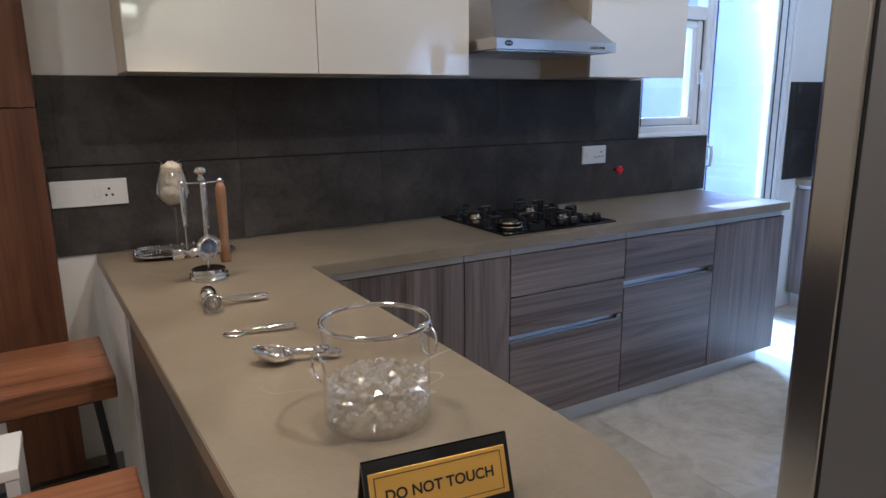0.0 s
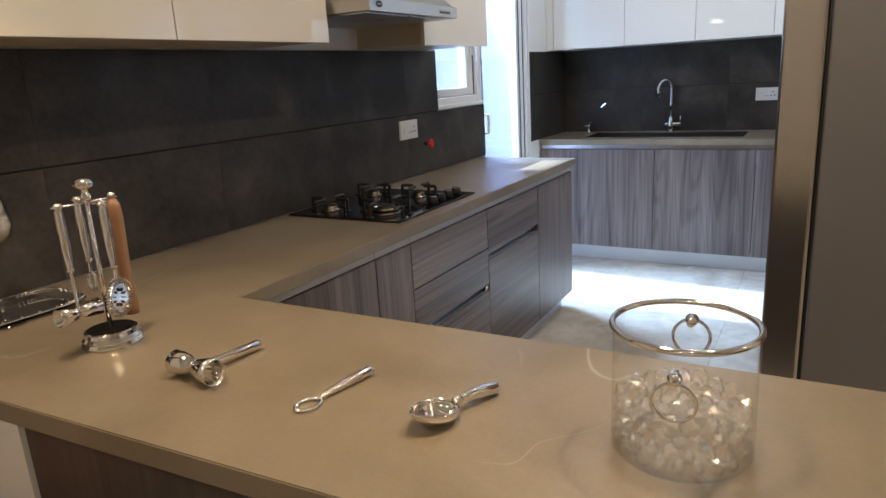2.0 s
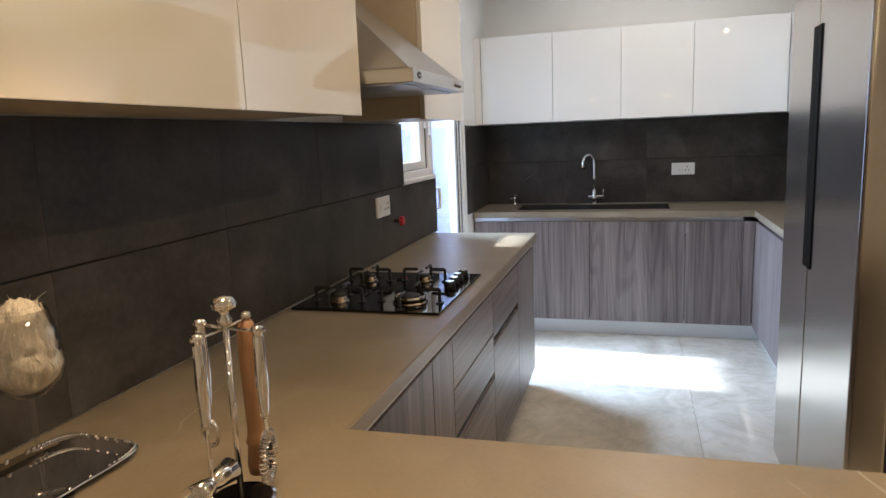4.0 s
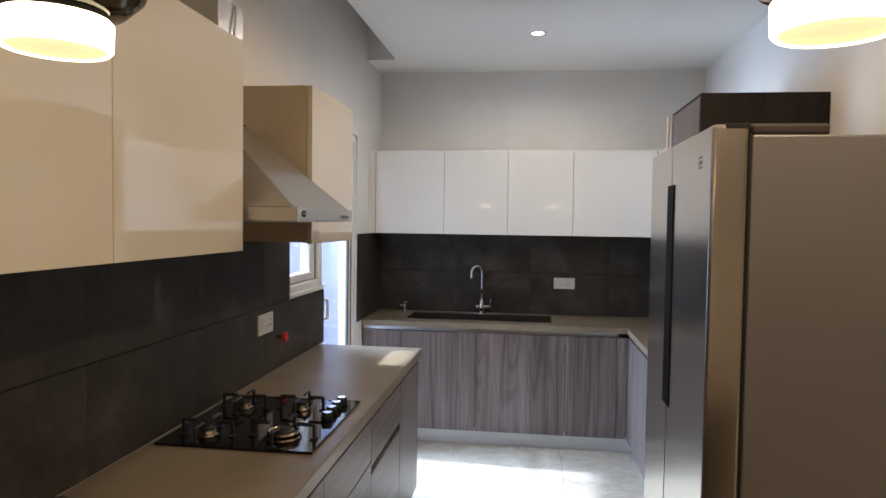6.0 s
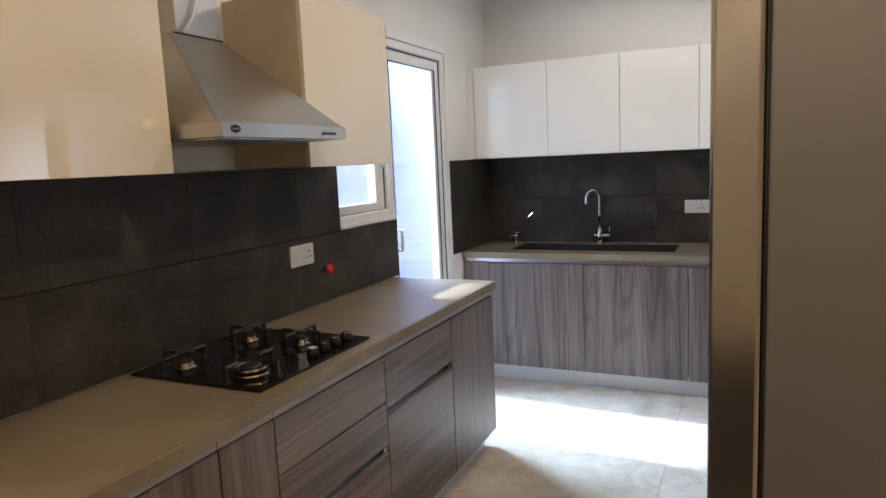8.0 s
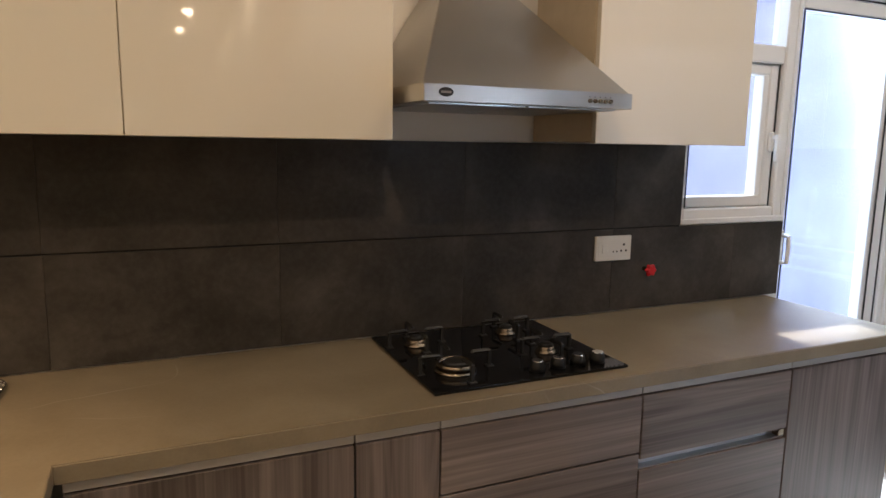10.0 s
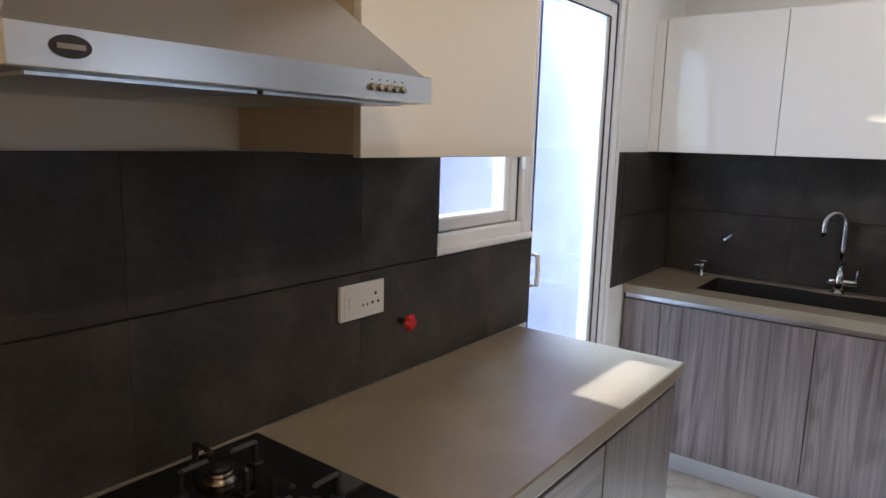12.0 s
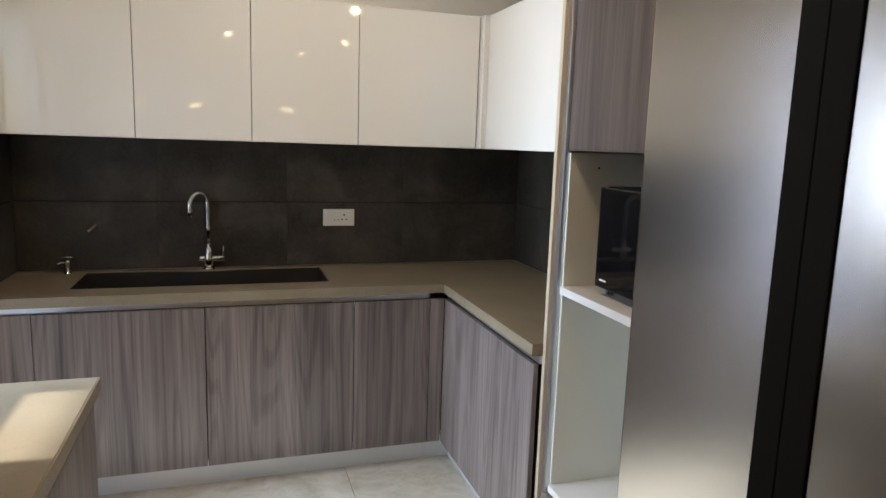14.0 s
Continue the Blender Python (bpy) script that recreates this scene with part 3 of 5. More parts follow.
# ---- cabinets ----
def base_unit(x0, x1, fronts, label, group, end=False):
    """A unit of the hob run: fronts are rows (z0, z1, kind)."""
    u = thing("base_cabinet", ((x0 + x1) / 2, 2.5, 0), label, "cabinet", group)
    part("carcass", box(x0 + 0.001, 2.30, 0.1, x1 - 0.001, TN - 0.01, 0.838), DARKLAM, u)
    part("plinth", box(x0, 2.305, 0.0, x1 - (0.05 if end else 0), 2.32, 0.094), KICK, u, "brushed aluminium plinth")
    part("grip_channel", box(x0 + 0.0012, 2.2565, 0.8125, x1 - (0.02 if end else 0.0012), 2.299, 0.838, 0.0015), CHANNEL, u, "aluminium finger channel")
    for z0, z1, kind in fronts:
        if kind == "gap":
            g = part("grip_channel", boxes((x0 + 0.004, 2.285, z0 - 0.01, x1 - 0.004, 2.299, z1 + 0.01), (x0 + 0.004, 2.262, z0 - 0.001, x1 - 0.004, 2.285, z0 + 0.003)), ALU, u, "aluminium finger channel")
            part("end_cap", box(x1 - 0.03, 2.258, z0 + 0.004, x1 - 0.004, 2.284, z1 - 0.002, 0.002), BRASS, u)
        else:
            part("drawer_front" if kind == "h" else "door", box(x0 + 0.0024, 2.253, z0, x1 - 0.0024, 2.272, z1, 0.0014), LAM_H if kind == "h" else LAM_V, u)
    if end:
        part("end_panel", box(x1 - 0.018, 2.272, 0.095, x1, TN - 0.01, 0.838, 0.001), LAM_V, u)
    return u


RUN = "base cabinets of the hob run"
base_unit(0.965, 1.549, [(0.095, 0.808, "v")], "grey-brown wood-grain base cabinet with one plain door", RUN)
base_unit(1.549, 1.762, [(0.095, 0.808, "v")], "narrow grey-brown wood-grain base cabinet beside the drawers", RUN)
base_unit(1.762, 2.376, [(0.641, 0.808, "h"), (0.478, 0.635, "h"), (0.448, 0.476, "gap"), (0.095, 0.446, "h")], "grey-brown wood-grain cabinet with three drawers under the hob", RUN)
base_unit(2.376, 2.964, [(0.618, 0.808, "h"), (0.586, 0.616, "gap"), (0.095, 0.584, "h")], "grey-brown wood-grain cabinet with two deep drawers", RUN)
base_unit(2.964, 3.49, [(0.095, 0.808, "v")], "grey-brown wood-grain end cabinet with one plain door", RUN, True)

# peninsula body
pen = thing("peninsula_cabinet", (0.69, 1.4, 0), "grey-brown wood-grain peninsula body under the worktop", "cabinet")
arc = [(0.712 + 0.242 * math.cos(a), 0.93 + 0.262 * math.sin(a)) for a in [math.pi + math.pi * k / 20 for k in range(21)]]
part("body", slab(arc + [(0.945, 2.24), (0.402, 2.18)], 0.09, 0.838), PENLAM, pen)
part("plinth", slab([(0.712 + (x - 0.712) * 0.86, 0.93 + (y - 0.93) * 0.86) for x, y in arc] + [(0.90, 2.24), (0.47, 2.18)], 0.0, 0.09), KICK, pen)
setting("half_wall", slab([(0.393, 2.182), (0.45, 2.182), (0.45, N), (0.365, N)], 0, 0.838), PAINT, "white painted low wall under the end of the worktop", "wall")

# worktops
wt = thing("worktop", (2.2, 2.5, 0.84), "grey-beige stone worktop with a rounded peninsula end", "worktop")
arc = [(0.712 + 0.265 * math.cos(a), 0.93 + 0.285 * math.sin(a)) for a in [math.pi + math.pi * k / 36 for k in range(37)]]
hobrun = slab(arc + [(0.968, 1.6), (0.955, 2.24), (3.505, 2.24), (3.505, TN), (0.36, TN)], 0.84, TOP, 0.002)
part("slab", hobrun, STONE, wt)
part("front_edge", box(0.957, 2.2372, 0.8405, 3.5045, 2.2398, 0.8785, 0.0008), STONE, wt)
part("end_edge", box(3.5052, 2.2398, 0.8405, 3.5074, TN - 0.001, 0.8785, 0.0008), STONE, wt)

SX0, SX1, SY0, SY1 = 4.622, 4.985, 1.475, 2.54     # sink opening
wt2 = thing("worktop", (4.7, 1.8, 0.84), "grey-beige stone worktop with an undermounted sink", "worktop")
XF = 4.477
bm = bmesh.new()
gx, gy = [TALL_E, XF, SX0, SX1 + 0.02, TE], [TS, 0.968, SY0, SY1, TN]
grid = {(i, j, k): bm.verts.new((gx[i], gy[j], k)) for i in range(5) for j in range(5) for k in (0.84, TOP)}
solid = {(i, j) for i in range(4) for j in range(4) if (i > 0 or j == 0) and not (i == 2 and j == 2)}
for i, j in solid:
    for k in (0.84, TOP):
        bm.faces.new([grid[i, j, k], grid[i + 1, j, k], grid[i + 1, j + 1, k], grid[i, j + 1, k]])
    for di, dj, a, c in ((-1, 0, (i, j), (i, j + 1)), (1, 0, (i + 1, j), (i + 1, j + 1)), (0, -1, (i, j), (i + 1, j)), (0, 1, (i, j + 1), (i + 1, j + 1))):
        if (i + di, j + dj) not in solid:
            bm.faces.new([grid[*a, 0.84], grid[*c, 0.84], grid[*c, TOP], grid[*a, TOP]])
bmesh.ops.delete(bm, geom=[v for v in bm.verts if not v.link_faces], context="VERTS")
bmesh.ops.recalc_face_normals(bm, faces=bm.faces)
part("slab", bm, STONE, wt2)
# the rear rim of the sink swells forward round the tap
lip = [(SX1 + 0.02, SY0)] + [(SX1 + 0.02, SY1)] + [(SX1 - 0.006 - 0.03 * math.exp(-((SY1 - (SY1 - SY0) * k / 30 - 2.01) / 0.14) ** 2), SY1 - (SY1 - SY0) * k / 30) for k in range(31)]
part("rear_rim", slab(lip, 0.845, TOP - 0.0005), STONE, wt2)
sink = thing("kitchen_sink", (4.78, 2.0, 0.66), "dark brown undermounted rectangular sink", "sink")
part("bowl", boxes((SX0 - 0.01, SY0 - 0.01, 0.66, SX1 + 0.03, SY1 + 0.01, 0.67), (SX0 - 0.012, SY0, 0.67, SX0, SY1, 0.839), (SX1 + 0.018, SY0, 0.67, SX1 + 0.03, SY1, 0.839),
                   (SX0 - 0.012, SY0 - 0.012, 0.67, SX1 + 0.03, SY0, 0.839), (SX0 - 0.012, SY1, 0.67, SX1 + 0.03, SY1 + 0.012, 0.839)), SINKM, sink)
front = lip[2:]
part("rim_lining", slab([(x - 0.003, y) for x, y in front] + [(x - 0.0002, y) for x, y in front[::-1]], 0.672, TOP - 0.003), SINKM, sink)
for y0, y1 in ((SY0 + 0.0002, SY0 + 0.003), (SY1 - 0.003, SY1 - 0.0002)):
    part("side_lining", box(SX0 + 0.001, y0, 0.672, SX1 - 0.012, y1, TOP - 0.003), SINKM, sink)
part("drain", lathe([(0, 0.672), (0.045, 0.672), (0.05, 0.674), (0.03, 0.673)], 24, (4.8, 2.0, 0)), CHROME, sink, "chrome drain")

SRUN = "base cabinets of the sink run"
for y1, y0, lab in ((TN - 0.003, 2.649, "narrow grey-brown wood-grain filler cabinet beside the door"), (2.649, 2.012, "grey-brown wood-grain cabinet under the sink"),
                    (2.012, 1.383, "grey-brown wood-grain cabinet under the sink"), (1.383, 1.028, "grey-brown wood-grain cabinet in the corner")):
    u = thing("base_cabinet", (4.75, (y0 + y1) / 2, 0), lab, "cabinet", SRUN)
    part("carcass", box(4.565, y0 + 0.001, 0.11, TE - 0.01, y1 - 0.001, 0.65), DARKLAM, u)
    part("plinth", box(4.545, y0, 0, 4.56, y1, 0.106), KICK, u, "brushed aluminium plinth")
    part("grip_channel", box(4.508, y0, 0.812, 4.53, y1, 0.838), ALU, u, "aluminium finger channel")
    part("door", box(4.487, y0 + 0.0018, 0.108, 4.506, y1 - 0.0018, 0.81, 0.0012), LAM_V, u)
u = thing("base_cabinet", (4.0, 0.7, 0), "grey-brown wood-grain corner return cabinet with a plain door", "cabinet", SRUN)
part("carcass", box(TALL_E + 0.001, TS + 0.01, 0.11, 4.60, 0.925, 0.838), DARKLAM, u)
part("filler", box(4.487, 0.963, 0.108, 4.506, 1.0262, 0.81, 0.001), LAM_V, u)
part("plinth", boxes((TALL_E, 0.885, 0, 4.545, 0.9, 0.106), (4.545, 0.885, 0, 4.56, 1.027, 0.106)), KICK, u, "brushed aluminium plinth")
part("grip_channel", box(TALL_E, 0.926, 0.812, 4.5, 0.94, 0.838), ALU, u, "aluminium finger channel")
part("door", box(TALL_E + 0.002, 0.941, 0.108, 4.487, 0.959, 0.81, 0.0012), LAM_V, u)


# wall cabinets
def wall_cab_n(x0, x1, joints, label):
    u = thing("wall_cabinet", ((x0 + x1) / 2, 2.66, HB), label, "cabinet", "wall cabinets of the hob run")
    part("carcass", box(x0, 2.516, HB + 0.001, x1, N - 0.001, HT, 0.001), BEIGE, u, "beige laminated carcass")
    js = [x0] + joints + [x1]
    for a, b in zip(js, js[1:]):
        d = part("door", box(a + 0.0012, 2.493, HB - 0.004, b - 0.0012, 2.512, HT, 0.0012), CREAM, u)
        part("edge_band", box(a + 0.004, 2.512, HB, b - 0.004, 2.5158, HT - 0.003), BEIGE, d)
    return u


wall_cab_n(0.495, 1.723, [1.104], "cream high-gloss two-door wall cabinet")
wall_cab_n(2.346, 2.947, [], "cream high-gloss one-door wall cabinet beside the hood")
js = [2.787, 2.273, 1.808, 1.342, 0.768]
u = thing("wall_filler", (4.85, 2.81, HB), "white high-gloss filler strip of the wall cabinets", "filler")
part("panel", box(4.675, 2.790, HB, 4.694, N - 0.001, HT, 0.001), WHITE_GLOSS, u)
for a, b in zip(js, js[1:]):
    u = thing("wall_cabinet", (4.85, (a + b) / 2, HB), "white high-gloss one-door wall cabinet over the sink", "cabinet", "wall cabinets of the sink run")
    part("carcass", box(4.70, b + 0.001, HB + 0.004, EW - 0.001, a - 0.001, HT), PALE, u)
    part("door", box(4.672, b + 0.0016, HB, 4.692, a - 0.0016, HT, 0.0012), WHITE_GLOSS, u)
u = thing("wall_cabinet", (4.1, 0.55, HB), "white high-gloss corner wall cabinet over the return", "cabinet", "wall cabinets of the sink run")
part("carcass", box(TALL_E + 0.004, S + 0.001, HB + 0.004, 4.698, 0.715, HT), PALE, u)
part("door", box(TALL_E + 0.004, 0.72, HB, 4.62, 0.74, HT, 0.0012), WHITE_GLOSS, u)
part("filler", box(4.623, 0.72, HB, 4.69, 0.764, HT, 0.001), WHITE_GLOSS, u)

# tall unit beside the fridge
tu = thing("tall_cabinet", (3.23, 0.6, 0), "tall dark wood-grain cabinet with an open pale niche", "cabinet")
part("side_panel", box(TALL_E - 0.02, S + 0.001, 0, TALL_E, 0.93, 2.17, 0.001), BEIGE, tu, "beige edge panel")
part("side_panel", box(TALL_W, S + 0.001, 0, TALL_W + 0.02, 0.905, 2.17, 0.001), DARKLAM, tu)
part("profile", boxes((TALL_E - 0.045, 0.895, 0.0, TALL_E - 0.021, 0.918, 2.17), bevel=0.003), ALU, tu, "upright aluminium profile")
part("back_panel", box(TALL_W + 0.02, S + 0.002, 0.1, TALL_E - 0.045, S + 0.02, 1.51), PALE, tu)
part("lining", boxes((TALL_E - 0.055, S + 0.02, 0.10, TALL_E - 0.046, 0.9, 1.505), (TALL_W + 0.021, S + 0.02, 0.1, TALL_W + 0.03, 0.9, 1.505)), PALE, tu, "pale melamine lining")
part("shelf", box(TALL_W + 0.03, S + 0.02, 1.06, TALL_E - 0.056, 0.91, 1.085, 0.001), WHITELAC, tu, "white shelf")
part("lower_shelf", box(TALL_W + 0.03, S + 0.02, 0.385, TALL_E - 0.056, 0.91, 0.41, 0.001), WHITELAC, tu, "white shelf")
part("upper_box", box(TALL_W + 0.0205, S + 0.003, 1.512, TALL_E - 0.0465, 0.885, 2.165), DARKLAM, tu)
part("upper_door", box(TALL_W + 0.002, 0.886, 1.512, TALL_E - 0.047, 0.905, 2.168, 0.0012), SHADED_LAM, tu)
part("drawer_front", box(TALL_W + 0.002, 0.905, 0.1, TALL_E - 0.047, 0.924, 0.382, 0.0012), LAM_V, tu)
part("plinth", box(TALL_W + 0.02, 0.86, 0, TALL_E - 0.02, 0.875, 0.098), KICK, tu)
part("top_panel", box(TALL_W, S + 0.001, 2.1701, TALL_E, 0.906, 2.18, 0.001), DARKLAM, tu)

# ---- fridge ----
FX0, FX1, FM, FH = 1.825, 2.757, 2.352, 1.862
fr = thing("refrigerator", ((FX0 + FX1) / 2, 0.75, 0), "brushed steel side-by-side fridge with grey painted sides", "refrigerator")
part("body", box(FX0, 0.42, 0.03, FX1, 1.03, FH - 0.01, 0.006, 2), FRSIDE, fr, "grey painted steel body")
part("back_frame", box(FX0 + 0.002, 0.385, 0.05, FX1 - 0.002, 0.4195, FH - 0.03), BLACK, fr)
for a, b in ((FX0, FM - 0.0015), (FM + 0.0015, FX1)):
    d = part("door", box(a, 1.0365, 0.06, b, 1.138, FH + 0.02, 0.012, 4), FRIDGE, fr, "brushed steel door", smooth=False)
    part("seal", box(a + 0.004, 1.0302, 0.065, b - 0.004, 1.0362, FH - 0.006), GASKET, d)
part("handle_recess", boxes((FM - 0.05, 1.1385, 0.935, FM - 0.0005, 1.1425, 1.737), (FM + 0.0005, 1.1385, 0.935, FM + 0.05, 1.1425, 1.737), bevel=0.0015), GRIP, fr, "black recessed grip strip")
for a, b, c, d in ((FX0 + 0.006, FX0 + 0.15, FX0 - 0.0012, FX0 + 0.09), (FX1 - 0.15, FX1 - 0.006, FX1 - 0.09, FX1 + 0.0012)):
    part("hinge_cover", box(a, 0.82, FH - 0.0095, b, 1.032, FH + 0.023, 0.010, 3), SHADED_HINGE, fr, "brown hinge cover darkened as if in shadow")
    part("hinge", box(c, 1.034, FH + 0.006, d, 1.102, FH + 0.0225, 0.002), BLACK, fr, "dark hinge arm")
part("badge", boxes((1.93, 1.1382, 1.765, 1.972, 1.139, 1.772), (1.93, 1.1382, 1.778, 1.972, 1.139, 1.790), (1.93, 1.1382, 1.796, 1.972, 1.139, 1.802)), SKIRT, fr, "small grey badge of plain bars")
part("foot", box(FX0 + 0.04, 0.5, 0, FX0 + 0.09, 0.55, 0.03), BLACK, fr)
part("foot", box(FX1 - 0.09, 0.5, 0, FX1 - 0.04, 0.55, 0.03), BLACK, fr)
part("kick_grille", box(FX0 + 0.02, 1.0, 0.0, FX1 - 0.02, 1.06, 0.055), BLACK, fr)

mw = thing("microwave_oven", (3.18, 0.66, 1.085), "black microwave oven standing on the niche shelf", "microwave")
part("case", box(2.985, 0.48, 1.105, 3.375, 0.83, 1.41, 0.006, 2), BLACK, mw)
part("front", box(2.987, 0.831, 1.108, 3.373, 0.85, 1.408, 0.004, 2), GLASSTOP, mw, "glossy black front")
part("badge", box(3.31, 0.8502, 1.13, 3.345, 0.851, 1.135), PLASTIC, mw)
for x, y in ((3.01, 0.5), (3.35, 0.5), (3.01, 0.81), (3.35, 0.81)):
    part("foot", lathe([(0, 1.085), (0.012, 1.085), (0.012, 1.105), (0, 1.105)], 12, (x, y, 0)), GASKET, mw)

# shelf-pin holes in the niche lining
for y, z in ((0.62, 0.72), (0.62, 1.28), (0.8, 1.46), (0.5, 1.46)):
    part("pin_hole", moved(lathe([(0, 0), (0.004, 0), (0.004, 0.0006), (0, 0.0006)], 10), Matrix.Translation((TALL_E - 0.0551, y, z)) @ Matrix.Rotation(radians(-90), 4, "Y")), GASKET, tu)

# ---- oak columns ----
col = thing("oak_column", (1.857, 0.17, 0), "oak-veneer clad column with a level joint beside the fridge", "column")
part("lower_cladding", box(1.78, -0.1, 0, 1.933, 0.363, 1.378, 0.002), OAK, col, "red-brown oak veneer")
part("upper_cladding", box(1.78, -0.1, 1.381, 1.933, 0.363, CEI, 0.002), OAK_PALE, col, "lighter oak veneer")
post = thing("oak_post", (0.125, 2.8, 0), "red-brown oak-veneer clad post against the wall", "column")
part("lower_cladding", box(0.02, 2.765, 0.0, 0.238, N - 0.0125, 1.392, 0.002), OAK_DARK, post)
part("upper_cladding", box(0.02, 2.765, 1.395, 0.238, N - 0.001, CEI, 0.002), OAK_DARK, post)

# ---- cooker hood ----
hood = thing("cooker_hood", (2.04, 2.58, 1.59), "stainless steel chimney cooker hood over the hob", "cooker hood")
HX0, HX1, HY = 1.741, 2.343, 2.333
part("canopy_band", box(HX0, HY, 1.59, HX1, N - 0.002, 1.631, 0.0015), STEEL, hood)
bm = bmesh.new()
lo = [(HX0 + 0.001, HY + 0.012), (HX1 - 0.001, HY + 0.012), (HX1 - 0.001, N - 0.003), (HX0 + 0.001, N - 0.003)]
hi = [(1.935, 2.685), (2.17, 2.685), (2.17, N - 0.003), (1.93, N - 0.003)]
va = [bm.verts.new((x, y, 1.6312)) for x, y in lo]
vb = [bm.verts.new((x, y, 1.93)) for x, y in hi]
bm.faces.new(va[::-1]), bm.faces.new(vb)
for k in range(4):
    bm.faces.new([va[k], va[(k + 1) % 4], vb[(k + 1) % 4], vb[k]])
bmesh.ops.recalc_face_normals(bm, faces=bm.faces)
bmesh.ops.bevel(bm, geom=bm.edges[:], offset=0.002, segments=1, affect="EDGES")
part("pyramid", bm, STEEL, hood)
part("lower_duct", box(1.972, 2.693, 1.931, 2.164, N - 0.003, 2.345, 0.002), STEEL, hood)
part("duct_collar", box(1.962, 2.684, 1.927, 2.168, N - 0.0025, 1.935), BLACK, hood)
part("badge", moved(lathe([(0, 0), (0.02, 0), (0.022, 0.0015), (0, 0.002)], 24), Matrix.Translation((1.797, HY, 1.612)) @ Matrix.Rotation(radians(90), 4, "X") @ Matrix.Diagonal((0.88, 0.5, 1, 1))), BLACK, hood, "black oval badge")
part("badge_bar", box(1.784, HY - 0.0028, 1.6095, 1.81, HY - 0.0019, 1.6145), SKIRT, hood)
for k in range(5):
    part("push_button", moved(lathe([(0, 0), (0.0055, 0), (0.0055, 0.005), (0.004, 0.006), (0, 0.006)], 12), Matrix.Translation((2.205 + 0.0165 * k, HY, 1.607)) @ Matrix.Rotation(radians(90), 4, "X")), BRASS, hood)
part("button_marks", boxes(*[(2.2035 + 0.0165 * k, HY - 0.0006, 1.6165, 2.2065 + 0.0165 * k, HY + 0.0004, 1.6185) for k in range(5)]), BLACK, hood)
part("filter", boxes((1.77, 2.37, 1.586, 2.035, 2.80, 1.5898), (2.045, 2.37, 1.586, 2.315, 2.80, 1.5898)), ALU, hood, "aluminium grease filters")

cord = thing("power_cord", (2.09, 2.69, 2.35), "white power cord hanging in front of the hood duct", "cord")
part("cable", tube([(2.10, 2.80, 2.352), (2.097, 2.72, 2.353), (2.092, 2.688, 2.335), (2.078, 2.684, 2.27), (2.064, 2.683, 2.20), (2.072, 2.683, 2.13), (2.056, 2.683, 2.05), (2.032, 2.682, 1.985), (1.992, 2.681, 1.94)], 0.0042, 8), PLASTIC, cord, smooth=True)

# ---- hob ----
hob = thing("gas_hob", (2.056, 2.55, TOP), "black glass gas hob with four burners and cast iron supports", "hob")
part("glass_plate", box(1.762, 2.292, TOP + 0.001, 2.350, 2.805, TOP + 0.009, 0.002, 2), GLASSTOP, hob)
BZ = TOP + 0.009


def burner(x, y, r, big=False):
    b = part("burner", lathe([(0, BZ), (r * 1.35, BZ), (r * 1.4, BZ + 0.004), (r * 1.05, BZ + 0.009), (r, BZ + 0.012), (r, BZ + 0.02), (r * 0.86, BZ + 0.021), (r * 0.86, BZ + 0.019), (0, BZ + 0.019)], 32, (x, y, 0)), BRASS, hob, "brass-toned burner ring", True)
    part("burner_cap", lathe([(0, BZ + 0.03), (r * 0.6, BZ + 0.03), (r * 0.82, BZ + 0.026), (r * 0.82, BZ + 0.0195), (0, BZ + 0.0195)], 28, (x, y, 0)), IRON, b, smooth=True)
    if big:
        part("flame_ring", lathe([(r * 1.12, BZ + 0.008), (r * 1.25, BZ + 0.008), (r * 1.25, BZ + 0.024), (r * 1.12, BZ + 0.026), (r * 1.12, BZ + 0.008)], 36, (x, y, 0)), BRASS, b, smooth=True)
    arm = r * 1.2 + 0.052
    for k in range(4):
        a = radians(90 * k)
        cs, sn = math.cos(a), math.sin(a)
        h = BZ + 0.047
        bar = tube([(x + cs * arm, y + sn * arm, BZ + 0.0005), (x + cs * arm, y + sn * arm, h - 0.001), (x + cs * (arm - 0.004), y + sn * (arm - 0.004), h), (x + cs * (arm - 0.052), y + sn * (arm - 0.052), h), (x + cs * (arm - 0.054), y + sn * (arm - 0.054), h - 0.004)], 0.0062, 4)
        part("pan_support", bar, IRON, hob)
        part("pan_support_foot", box(x + cs * arm - 0.011, y + sn * arm - 0.011, BZ, x + cs * arm + 0.011, y + sn * arm + 0.011, BZ + 0.005, 0.001), IRON, hob)


burner(1.862, 2.675, 0.027)
burner(2.178, 2.69, 0.024)
burner(2.195, 2.475, 0.024)
burner(1.878, 2.425, 0.042, True)
for kx, ky in ((2.085, 2.345), (2.155, 2.35), (2.222, 2.352), (2.285, 2.348)):
    kn = part("knob", lathe([(0, BZ), (0.0215, BZ), (0.021, BZ + 0.012), (0.0175, BZ + 0.026), (0.016, BZ + 0.028)], 24, (kx, ky, 0)), BLACK, hob, "black knob with a metal cap", True)
    part("knob_cap", lathe([(0.0162, BZ + 0.0278), (0.0155, BZ + 0.0295), (0, BZ + 0.0295)], 24, (kx, ky, 0)), CHROME, kn)


